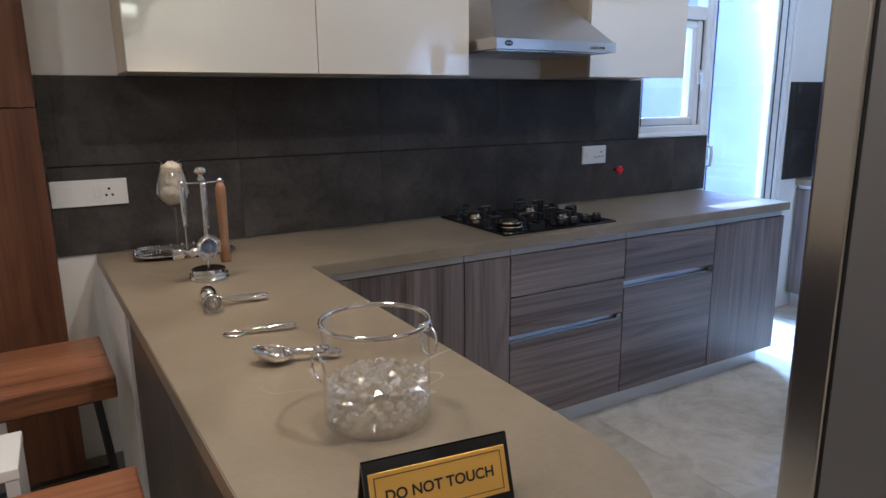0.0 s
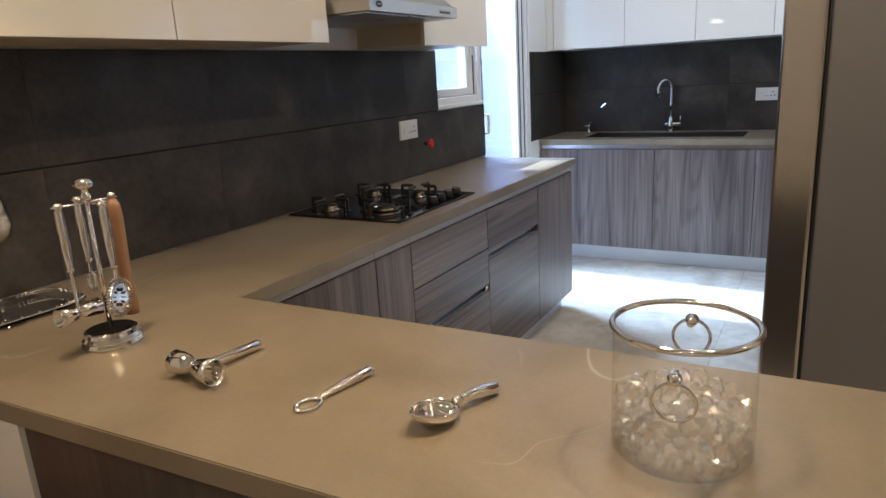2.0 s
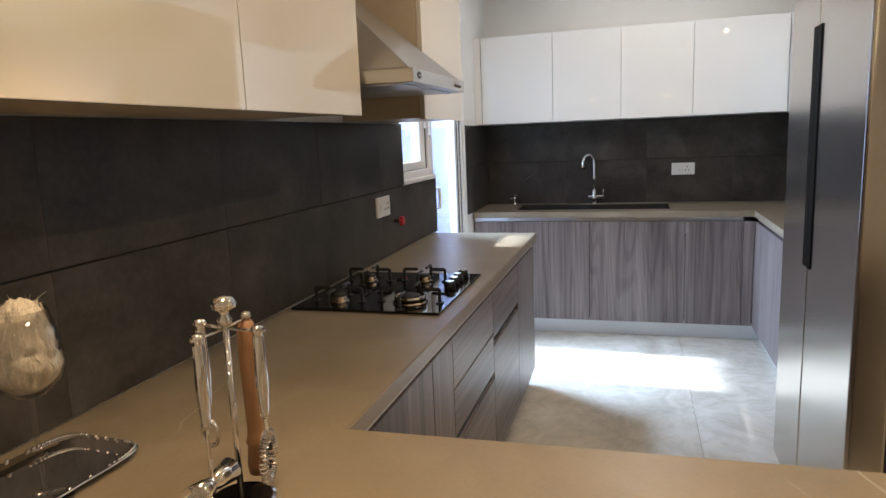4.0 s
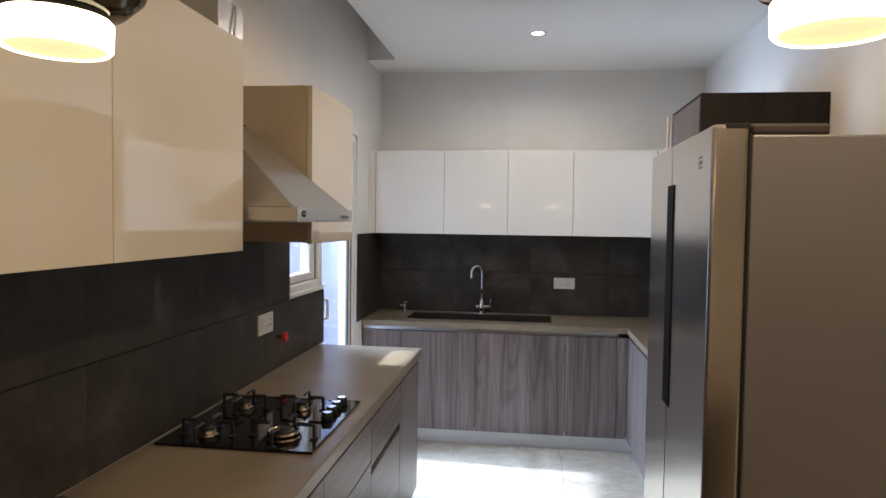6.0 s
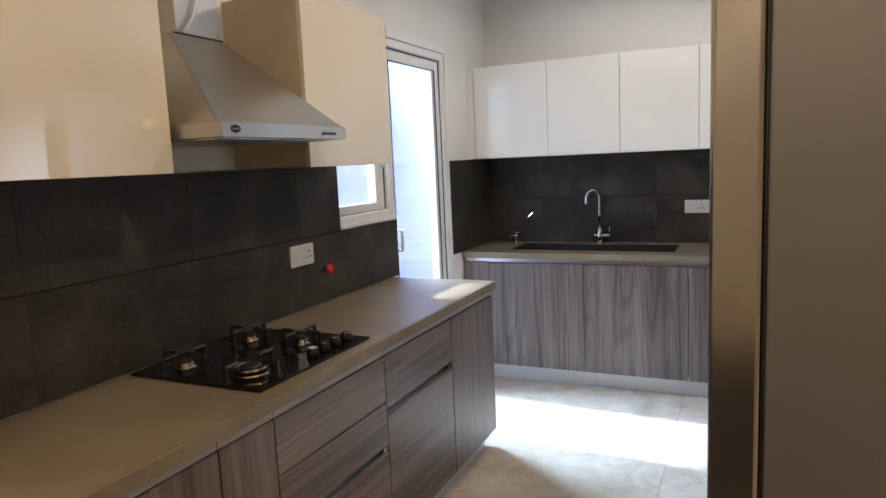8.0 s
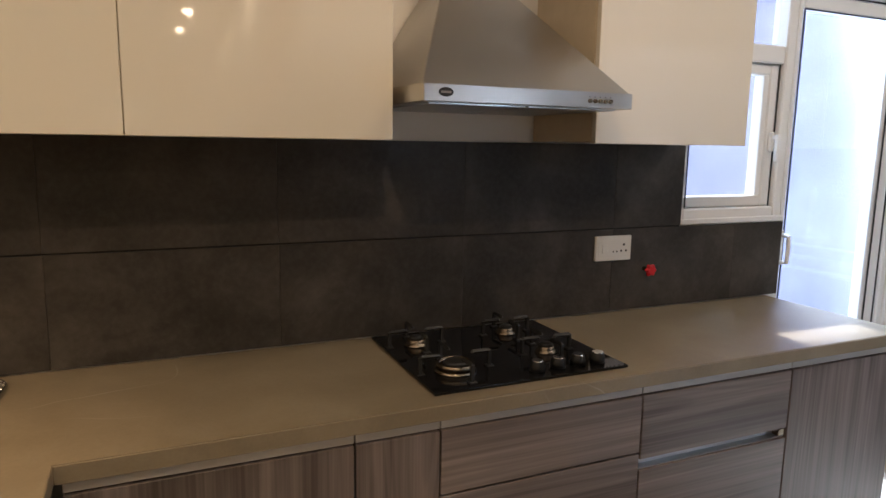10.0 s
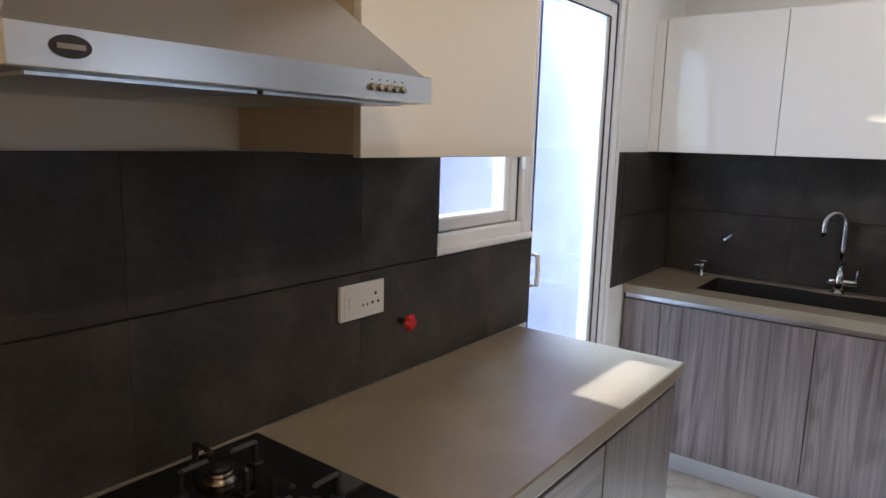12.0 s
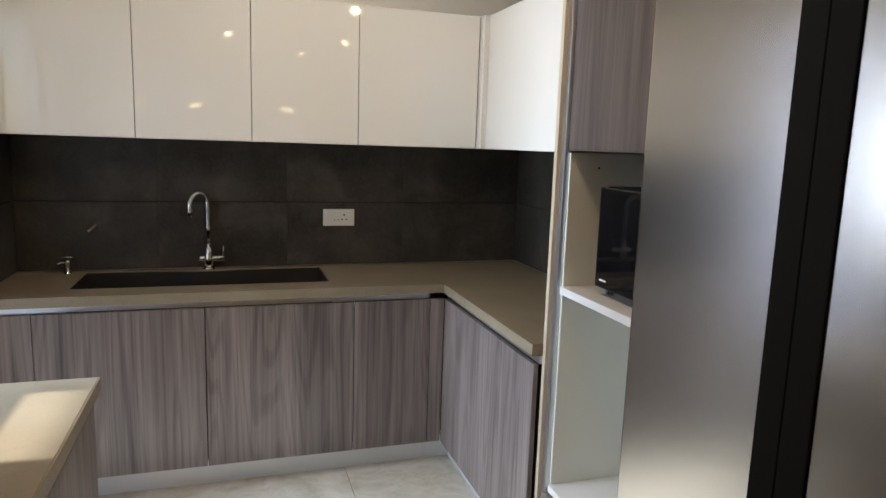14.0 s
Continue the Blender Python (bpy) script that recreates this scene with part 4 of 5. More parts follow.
# ---- sockets and small wall things ----
def plate_n(x0, x1, z0, z1, holes, switches, label):
    u = thing("wall_socket", ((x0 + x1) / 2, TN, (z0 + z1) / 2), label, "socket", "wall sockets")
    p = part("plate", box(x0, TN - 0.011, z0, x1, TN - 0.0002, z1, 0.003, 2), PLASTIC, u)
    part("insert", box(x0 + 0.012, TN - 0.0128, z0 + 0.016, x1 - 0.012, TN - 0.0108, z1 - 0.016, 0.0008), PLASTIC, p)
    for hx, hz, r in holes:
        part("pin_hole", moved(lathe([(0, 0), (r, 0), (r, 0.0012), (0, 0.0012)], 14), Matrix.Translation((hx, TN - 0.0122, hz)) @ Matrix.Rotation(radians(90), 4, "X")), BLACK, p)
    for sx0, sx1 in switches:
        part("switch_rocker", box(sx0, TN - 0.0165, z0 + 0.03, sx1, TN - 0.0126, z1 - 0.03, 0.0015), PLASTIC, p)
    return u


plate_n(0.243, 0.483, 1.054, 1.146, [(0.424, 1.112, 0.0045), (0.414, 1.09, 0.0042), (0.434, 1.09, 0.0042)], [(0.375, 0.396)], "long white plastic switch plate with one socket")
plate_n(2.614, 2.774, 1.076, 1.168, [(2.738, 1.135, 0.0045), (2.727, 1.112, 0.0042), (2.749, 1.112, 0.0042), (2.692, 1.11, 0.003), (2.708, 1.11, 0.003)], [(2.64, 2.664)], "white plastic socket plate with a switch")
u = thing("wall_socket", (TE, 1.372, 1.128), "white plastic socket plate over the sink worktop", "socket", "wall sockets")
p = part("plate", box(TE - 0.011, 1.292, 1.085, TE - 0.0002, 1.452, 1.171, 0.003, 2), PLASTIC, u)
part("insert", box(TE - 0.0128, 1.304, 1.101, TE - 0.0108, 1.44, 1.155, 0.0008), PLASTIC, p)
for hy, hz, r in ((1.345, 1.142, 0.0045), (1.334, 1.118, 0.0042), (1.356, 1.118, 0.0042), (1.376, 1.116, 0.003), (1.394, 1.116, 0.003)):
    part("pin_hole", moved(lathe([(0, 0), (r, 0), (r, 0.0012), (0, 0.0012)], 14), Matrix.Translation((TE - 0.0122, hy, hz)) @ Matrix.Rotation(radians(-90), 4, "Y")), BLACK, p)
part("switch_rocker", box(TE - 0.0165, 1.405, 1.115, TE - 0.0126, 1.425, 1.141, 0.0015), PLASTIC, p)

rv = thing("gas_valve", (2.848, TN, 1.036), "red gas valve knob on a short brass stem", "valve")
part("stem", tube([(2.848, TN - 0.0003, 1.036), (2.848, TN - 0.03, 1.036)], 0.008, 12), BRASS, rv)
kn = []
for k in range(24):
    a = 2 * math.pi * k / 24
    kn.append((0.021 + 0.0035 * math.cos(6 * a), a))
bm = bmesh.new()
rings = [[bm.verts.new((2.848 + r * math.cos(a) * sc, TN - dep, 1.036 + r * math.sin(a) * sc)) for r, a in kn] for sc, dep in ((0.8, 0.0305), (1, 0.034), (1, 0.044), (0.75, 0.05))]
for a, b in zip(rings, rings[1:]):
    for k in range(24):
        bm.faces.new([a[k], a[(k + 1) % 24], b[(k + 1) % 24], b[k]])
bm.faces.new(rings[0]), bm.faces.new(rings[-1])
bmesh.ops.recalc_face_normals(bm, faces=bm.faces)
part("knob", bm, RED, rv, "red plastic knob")

# ---- tap and soap dispenser ----
tap = thing("kitchen_tap", (4.99, 2.007, TOP), "chrome swan-neck kitchen tap with a side lever", "tap")
TX, TY = 4.99, 2.007
part("foot", lathe([(0, TOP), (0.028, TOP), (0.028, TOP + 0.006), (0.02, TOP + 0.012), (0.0, TOP + 0.012)], 28, (TX, TY, 0)), CHROME, tap, smooth=True)
part("valve_body", lathe([(0, TOP + 0.012), (0.018, TOP + 0.012), (0.021, TOP + 0.03), (0.021, TOP + 0.075), (0.017, TOP + 0.085), (0.0145, TOP + 0.11), (0.0, TOP + 0.11)], 28, (TX, TY, 0)), CHROME, tap, smooth=True)
neck = [(TX, TY, TOP + 0.108), (TX, TY, TOP + 0.22), (TX, TY, TOP + 0.30)]
for k in range(1, 13):
    a = math.pi * 1.08 * k / 12
    d = 0.050 * (1 - math.cos(a))
    neck.append((TX - d * 0.62, TY + d * 0.78, TOP + 0.31 + 0.062 * math.sin(a)))
neck.append((neck[-1][0] + 0.002, neck[-1][1] + 0.001, TOP + 0.262))
part("spout", tube(neck, [0.0118] * 3 + [0.0108] * 9 + [0.0125, 0.0142, 0.015, 0.015], 14), CHROME, tap, smooth=True)
part("side_valve", tube([(TX - 0.005, TY + 0.05, TOP + 0.055), (TX, TY + 0.02, TOP + 0.055), (TX, TY - 0.02, TOP + 0.055), (TX, TY - 0.072, TOP + 0.055)], [0.012, 0.015, 0.015, 0.0155], 16), CHROME, tap, smooth=True)
part("lever", tube([(TX, TY - 0.066, TOP + 0.06), (TX + 0.002, TY - 0.068, TOP + 0.115)], [0.0045, 0.0035], 10), CHROME, tap, smooth=True)
sd = thing("soap_dispenser", (4.965, 2.612, TOP), "small chrome tap beside the sink", "tap")
part("base", lathe([(0, TOP), (0.016, TOP), (0.016, TOP + 0.004), (0.008, TOP + 0.008), (0.008, TOP + 0.04), (0.012, TOP + 0.045), (0.012, TOP + 0.062), (0, TOP + 0.064)], 20, (4.965, 2.612, 0)), CHROME, sd, smooth=True)
part("spout", tube([(4.965, 2.612, TOP + 0.052), (4.95, 2.635, TOP + 0.054), (4.942, 2.65, TOP + 0.05)], 0.0045, 8), CHROME, sd, smooth=True)
part("cross_handle", tube([(4.965, 2.59, TOP + 0.075), (4.965, 2.634, TOP + 0.078)], 0.0038, 8), CHROME, sd, smooth=True)
hk = thing("wall_hook", (TE, 2.515, 1.085), "small steel plate hook on the dark tiles", "hook")
part("plate", moved(box(-0.002, -0.024, -0.006, 0.0, 0.024, 0.006, 0.001), Matrix.Translation((TE - 0.0165, 2.515, 1.082)) @ Matrix.Rotation(radians(-42), 4, "X")), CHROME, hk)
part("stem", tube([(TE - 0.0003, 2.515, 1.082), (TE - 0.0165, 2.515, 1.082)], 0.004, 8), CHROME, hk)


# ---- pendants and downlights ----
def pendant(x, y, glass, label):
    p = thing("pendant_lamp", (x, y, CEI), label, "pendant lamp", "pendant lamps over the peninsula")
    part("canopy", lathe([(0, CEI - 0.03), (0.05, CEI - 0.028), (0.055, CEI), (0, CEI)], 28, (x, y, 0)), BLACKSTEEL, p, smooth=True)
    part("cable", tube([(x, y, CEI - 0.03), (x, y, 2.08)], 0.003, 8), BLACKSTEEL, p)
    prof = [(0.056, 1.842), (0.078, 1.847), (0.100, 1.868), (0.1115, 1.905), (0.1125, 1.965), (0.098, 2.016), (0.062, 2.046), (0.027, 2.068), (0.0, 2.082)]
    part("shade", lathe(prof, 48, (x, y, 0)), glass, p, "smoked glass shade", True)
    part("collar", lathe([(0.054, 1.835), (0.06, 1.835), (0.06, 1.847), (0.054, 1.847), (0.054, 1.835)], 36, (x, y, 0)), BLACK, p)
    df = part("diffuser", lathe([(0.056, 1.799), (0.060, 1.797), (0.0635, 1.801), (0.0645, 1.832), (0.061, 1.8365), (0, 1.837)], 48, (x, y, 0)), OPAL, p, "lit opal glass ring", True)
    part("underside", lathe([(0.0, 1.806), (0.05, 1.805), (0.0565, 1.799)], 48, (x, y, 0)), OPAL_IN, df, "yellow-lit underside", True)
    part("socket", lathe([(0, 1.848), (0.022, 1.848), (0.022, 1.92), (0.012, 1.94), (0.004, 2.08), (0, 2.08)], 24, (x, y, 0)), BLACK, p)


pendant(*PENDANTS[0], SMOKE, "lit pendant lamp with an olive smoked glass shade")
pendant(*PENDANTS[1], AMBER, "lit pendant lamp with a red-brown smoked glass shade")
# fittings for all downlights, the added fill ones included
for x, y in DOWNLIGHTS:
    d = thing("downlight", (x, y, CEI), "round lit recessed ceiling downlight with a white rim", "downlight", "ceiling downlights")
    part("rim", lathe([(0.034, CEI - 0.001), (0.038, CEI - 0.006), (0.05, CEI - 0.004), (0.052, CEI)], 28, (x, y, 0)), WHITELAC, d, smooth=True)
    part("lens", lathe([(0, CEI - 0.002), (0.034, CEI - 0.002), (0.034, CEI - 0.0005), (0, CEI - 0.0005)], 28, (x, y, 0)), LED, d, "lit lens")


# ---- bar stools and side table ----
def stool():
    s = thing("bar_stool", (0, 0, 0), "bar stool with a thick acacia plank seat and black steel legs", "stool", "bar stools at the peninsula", local=True)
    part("seat_plank", box(-0.2, 0.0008, 0.595, 0.2, 0.2, 0.66, 0.006, 2), SEATWOOD, s)
    part("seat_plank", box(-0.2, -0.2, 0.595, 0.2, -0.0008, 0.66, 0.006, 2), SEATWOOD, s)
    for sx in (-1, 1):
        for sy in (-1, 1):
            part("leg", tube([(sx * 0.15, sy * 0.15, 0.594), (sx * 0.205, sy * 0.19, 0.0)], 0.0125, 4), BLACKSTEEL, s)
    part("seat_frame", tube([(0.155, 0.155, 0.585), (-0.155, 0.155, 0.585), (-0.155, -0.155, 0.585), (0.155, -0.155, 0.585)], 0.009, 4, True), BLACKSTEEL, s)
    part("footrest", tube([(0.186, 0.176, 0.2), (-0.186, 0.176, 0.2), (-0.186, -0.176, 0.2), (0.186, -0.176, 0.2)], 0.009, 6, True), BLACKSTEEL, s)
    return s


st = stool()
st.location = (0.142, 2.36, 0)
st.rotation_euler = (0, 0, radians(3))
copy_thing(st, pose(0.155, 1.43, 0, 0, 0, 1))
tb = thing("side_table", (-0.02, 1.74, 0), "small white lacquered side table between the stools", "table")
part("tabletop", box(-0.18, 1.66, 0.675, 0.145, 1.842, 0.7, 0.003, 2), WHITELAC, tb)
part("side_panel", box(0.12, 1.662, 0.0, 0.143, 1.84, 0.6745), WHITELAC, tb)
part("side_panel", box(-0.178, 1.662, 0.0, -0.155, 1.84, 0.6745), WHITELAC, tb)

# ---- things on the peninsula ----
BX, BY, BR, BH = 0.705, 1.162, 0.09, 0.172
bk = thing("ice_bucket", (BX, BY, TOP), "clear acrylic ice bucket with a chrome rim and ring handles", "ice bucket")
part("wall", lathe([(0, TOP + 0.001), (BR - 0.005, TOP + 0.001), (BR - 0.001, TOP + 0.006), (BR - 0.0015, TOP + BH)], 64, (BX, BY, 0)), ACRYLIC, bk, "clear acrylic", True)
part("rim", ring((BX, BY, TOP + BH), BR - 0.001, 0.0042, "z", 64, 10), CHROME, bk, "chrome rim", True)
for a in (184, 4):
    c, s = math.cos(radians(a)), math.sin(radians(a))
    kb = part("knob", tube([(BX + c * (BR - 0.006), BY + s * (BR - 0.006), TOP + 0.142), (BX + c * (BR + 0.004), BY + s * (BR + 0.004), TOP + 0.142), (BX + c * (BR + 0.012), BY + s * (BR + 0.012), TOP + 0.142), (BX + c * (BR + 0.02), BY + s * (BR + 0.02), TOP + 0.142)], [0.006, 0.008, 0.0092, 0.005], 14), CHROME, bk, "chrome knob", True)
    rg = ring((0, 0, 0), 0.025, 0.0022, "x", 32, 8)
    part("ring_handle", moved(rg, Matrix.Translation((BX + c * (BR + 0.013), BY + s * (BR + 0.013), TOP + 0.115)) @ Matrix.Rotation(radians(a), 4, "Z") @ Matrix.Rotation(radians(6), 4, "Y")), CHROME, kb, "", True)
rnd = random.Random(4)
bm = bmesh.new()
spots = [((BR - 0.0145), 2 * math.pi * (q + 0.5 * (L % 2)) / 21, 0.0155 + 0.0165 * L) for L in range(4) for q in range(21)]
spots += [((BR - 0.03) * math.sqrt((q + 0.5) / 22), 2.4 * q, 0.066 + 0.008 * math.sin(q * 2.1)) for q in range(22)]
for k, (rr, a, hz) in enumerate(spots):
    g = bmesh.new()
    bmesh.ops.create_icosphere(g, subdivisions=1, radius=rnd.uniform(0.0105, 0.0148))
    for v in g.verts:
        v.co *= 1.0 + 0.22 * noise.noise(v.co * 110 + Vector((k, 0, 0)))
    moved(g, Matrix.Translation((BX + rr * math.cos(a), BY + rr * math.sin(a), TOP + hz + rnd.uniform(-0.002, 0.003))) @ Euler((rnd.random() * 6, rnd.random() * 6, 0)).to_matrix().to_4x4() @ Matrix.Diagonal((1.1, 0.95, 0.8, 1)))
    g.normal_update()
    face_out = Vector((math.cos(a), math.sin(a), 0.55)) if k < 84 else Vector((0, 0, 1))
    bmesh.ops.delete(g, geom=[f for f in g.faces if f.normal.dot(face_out) < 0.05], context="FACES")
    merge(bm, g)
ice = part("acrylic_ice", bm, ICE, None)
tagged(ice, "heap of clear acrylic ice pebbles in the bucket", "ice", kind="stuff")

# lettered tent sign
sg = thing("tent_sign", (0.669, 0.897, TOP), "black tent sign with a gold plate lettered in black", "sign", rz=-7, local=True)
bm = bmesh.new()
w, hgt, half = 0.101, 0.083, 0.03
for side in (-1, 1):
    q = [(-w, side * half, 0), (w, side * half, 0), (w, side * 0.002, hgt), (-w, side * 0.002, hgt)]
    inner = [(x, y - side * 0.004, z) for x, y, z in q]
    va, vb = [bm.verts.new(p) for p in q], [bm.verts.new(p) for p in inner]
    bm.faces.new(va), bm.faces.new(vb[::-1])
    for k in range(4):
        bm.faces.new([va[k], vb[k], vb[(k + 1) % 4], va[(k + 1) % 4]])
bmesh.ops.recalc_face_normals(bm, faces=bm.faces)
part("tent", bm, GLASSTOP, sg, "glossy black acrylic")
slope = math.degrees(math.atan2(half - 0.002, hgt))
face = Matrix.Translation((0, -0.016 - 0.0006, hgt / 2 - 0.002)) @ Matrix.Rotation(radians(90 - slope), 4, "X")
gp = part("gold_plate", moved(box(-0.095, -0.031, 0.0002, 0.095, 0.031, 0.0012, 0.0003), face), GOLD, sg, "gold plate")
part("border", moved(boxes((-0.088, 0.0242, 0.0013, 0.088, 0.0252, 0.0017), (-0.088, -0.0252, 0.0013, 0.088, -0.0242, 0.0017), (-0.088, -0.0242, 0.0013, -0.087, 0.0242, 0.0017), (0.087, -0.0242, 0.0013, 0.088, 0.0242, 0.0017)), face), INK, gp)
words("DO NOT TOUCH", 0.0192, 0.0002, INK, gp, face @ Matrix.Translation((0, 0, 0.0016)))

# tray, wine glass with fibre
ty = thing("serving_tray", (0.635, 2.672, TOP), "small oblong chrome tray with a beaded rim", "tray", rz=-4, local=True)
bm = bmesh.new()
rows = [(0.165, 0.1, 0.016), (0.152, 0.088, 0.009), (0.14, 0.076, 0.003), (0.0, 0.0, 0.003)]
prev = None
outl = lambda a, b, z: [(a * (abs(math.cos(t)) ** 0.35) * (1 if math.cos(t) > 0 else -1), b * (abs(math.sin(t)) ** 0.35) * (1 if math.sin(t) > 0 else -1), z) for t in [2 * math.pi * k / 48 for k in range(48)]]
for a, b, z in [(0.167, 0.102, 0.014)] + rows[:3]:
    cur = [bm.verts.new(p) for p in outl(a, b, z)]
    if prev:
        for k in range(48):
            bm.faces.new([prev[k], prev[(k + 1) % 48], cur[(k + 1) % 48], cur[k]])
    prev = cur
bm.faces.new(prev)
low = [bm.verts.new(p) for p in outl(0.138, 0.074, 0.0005)]
bm.faces.new(low[::-1])
bmesh.ops.recalc_face_normals(bm, faces=bm.faces)
part("tray_body", bm, CHROME, ty, smooth=False)
bm = bmesh.new()
for k, p in enumerate(outl(0.161, 0.097, 0.0165)):
    for f in (0.0, 0.5):
        q = outl(0.161, 0.097, 0.0165)[(k + 1) % 48]
        g = bmesh.new()
        bmesh.ops.create_icosphere(g, subdivisions=1, radius=0.0042)
        moved(g, Matrix.Translation(Vector(p).lerp(Vector(q), f)))
        merge(bm, g)
tagged(part("beaded_rim", bm, CHROME, ty, smooth=True), kind="stuff")

wg = thing("wine_glass", (0.607, 2.602, TOP + 0.0035), "tall wine glass stuffed with white fibre on the tray", "wine glass")
GZ = TOP + 0.0035
part("foot", lathe([(0, GZ), (0.04, GZ), (0.04, GZ + 0.0015), (0.01, GZ + 0.005), (0.0045, GZ + 0.015), (0.0036, GZ + 0.1), (0.0045, GZ + 0.165), (0.012, GZ + 0.174), (0, GZ + 0.175)], 32, (0.607, 2.602, 0)), CRYSTAL, wg, smooth=True)
part("bowl", lathe([(0.0, GZ + 0.175), (0.025, GZ + 0.18), (0.046, GZ + 0.2), (0.0545, GZ + 0.226), (0.0505, GZ + 0.26), (0.039, GZ + 0.312), (0.0378, GZ + 0.312), (0.049, GZ + 0.26), (0.053, GZ + 0.226), (0.0447, GZ + 0.201), (0.024, GZ + 0.182), (0, GZ + 0.178)], 40, (0.607, 2.602, 0)), CRYSTAL, wg, smooth=True)
fb = thing("fibre_filling", (0.607, 2.602, GZ + 0.18), "loose white fibre filling in the wine glass", "fibre")
bm = lathe([(0.0, GZ + 0.184), (0.024, GZ + 0.187), (0.043, GZ + 0.204), (0.0505, GZ + 0.222), (0.0470, GZ + 0.238), (0.0415, GZ + 0.247), (0.0440, GZ + 0.258), (0.0420, GZ + 0.275), (0.0350, GZ + 0.297), (0.027, GZ + 0.314), (0.017, GZ + 0.324), (0.008, GZ + 0.329), (0, GZ + 0.33)], 40, (0.607, 2.602, 0))
bmesh.ops.subdivide_edges(bm, edges=bm.edges[:], cuts=1, use_grid_fill=True)
for v in bm.verts:
    d = (v.co - Vector((0.607, 2.602, GZ + 0.26)))
    v.co -= Vector((d.x, d.y, 0)) * max(0.0, 0.34 * noise.noise(v.co * 48) + 0.22 * noise.noise(v.co * 150))
    v.co.z += 0.006 * noise.noise(v.co * 130) if v.co.z > GZ + 0.30 else 0
part("mass", bm, FLUFF, fb, smooth=True)
bm = bmesh.new()
for k in range(260):
    a, h = rnd.random() * 6.283, rnd.random() ** 0.5
    r0 = 0.026 * h
    p0 = Vector((0.607 + math.cos(a) * r0, 2.602 + math.sin(a) * r0, GZ + 0.311))
    up = rnd.uniform(0.006, 0.013) if k % 26 else rnd.uniform(0.018, 0.03)
    lean = rnd.uniform(-0.4, 0.4)
    out = Vector((math.cos(a + lean), math.sin(a + lean), 0))
    p1 = p0 + out * up * 0.15 + Vector((0, 0, up * 0.6))
    p2 = p1 + out * up * rnd.uniform(-0.4, 0.9) + Vector((0, 0, up * 0.3))
    tube([p0, p1, p2], [0.00055, 0.0004, 0.00015], 3, False, bm)
for k in range(620):
    a, hh = rnd.random() * 6.283, rnd.uniform(0.19, 0.315)
    rad = 0.052 * math.sin(min(1.0, (hh - 0.178) / 0.048) * math.pi / 2) if hh < 0.226 else 0.0505 - 0.0175 * ((hh - 0.226) / 0.09)
    p = Vector((0.607 + rad * 0.97 * math.cos(a), 2.602 + rad * 0.97 * math.sin(a), GZ + hh))
    side = Vector((-math.sin(a), math.cos(a), 0)) * rnd.uniform(-0.008, 0.008)
    q = p + side + Vector((-math.cos(a) * 0.002, -math.sin(a) * 0.002, rnd.uniform(0.003, 0.010)))
    tube([p, p.lerp(q, 0.5) + Vector((math.cos(a), math.sin(a), 0)) * 0.0008, q], [0.0004, 0.0006, 0.0002], 3, False, bm)
tagged(part("fibre_fringe", bm, FLUFF, fb), "thin loose strands", kind="stuff")

# bar tool set on its stand
CX, CY = 0.642, 2.268
cd = thing("bar_tool_stand", (CX, CY, TOP), "chrome stand with a round stepped foot for bar tools", "tool stand")
part("foot", lathe([(0, TOP), (0.058, TOP), (0.06, TOP + 0.006), (0.056, TOP + 0.012), (0.057, TOP + 0.016), (0.052, TOP + 0.022), (0.05, TOP + 0.03), (0.046, TOP + 0.032), (0.046, TOP + 0.030), (0, TOP + 0.030)], 40, (CX, CY, 0)), CHROME, cd, smooth=False)
part("foot_inlay", lathe([(0, TOP + 0.0315), (0.0445, TOP + 0.0315), (0.0445, TOP + 0.0302), (0, TOP + 0.0302)], 40, (CX, CY, 0)), GLASSTOP, cd, "dark inlaid disc")
part("column", tube([(CX, CY, TOP + 0.03), (CX, CY, TOP + 0.30)], 0.0048, 12), CHROME, cd, smooth=True)
part("finial", lathe([(0, TOP + 0.295), (0.009, TOP + 0.297), (0.011, TOP + 0.305), (0.006, TOP + 0.312), (0.0075, TOP + 0.318), (0.016, TOP + 0.322), (0.019, TOP + 0.329), (0.013, TOP + 0.337), (0, TOP + 0.34)], 20, (CX, CY, 0)), CHROME, cd, smooth=True)
ANG = [172, 76, 266, 2]
for a in ANG:
    c, s = math.cos(radians(a)), math.sin(radians(a))
    part("arm", tube([(CX + c * 0.005, CY + s * 0.005, TOP + 0.292), (CX + c * 0.066, CY + s * 0.066, TOP + 0.292)], 0.0024, 8), CHROME, cd, smooth=True)


def hang(a):
    return CX + 0.054 * math.cos(radians(a)), CY + 0.054 * math.sin(radians(a))


def handle_profile(top, length):
    return [(0, top + 0.012), (0.007, top + 0.011), (0.0105, top + 0.006), (0.006, top), (0.0078, top - 0.006), (0.0092, top - length * 0.6), (0.006, top - length + 0.01), (0.0075, top - length + 0.004), (0.0045, top - length), (0, top - length)]


def bar_tool(name, a, label, category):
    x, y = hang(a)
    t = thing(name, (x, y, TOP + 0.29), label, category, "hanging bar tools")
    part("handle", lathe(handle_profile(TOP + 0.288, 0.125), 16, (x, y, 0)), CHROME, t, "chrome handle", True)
    return t, x, y


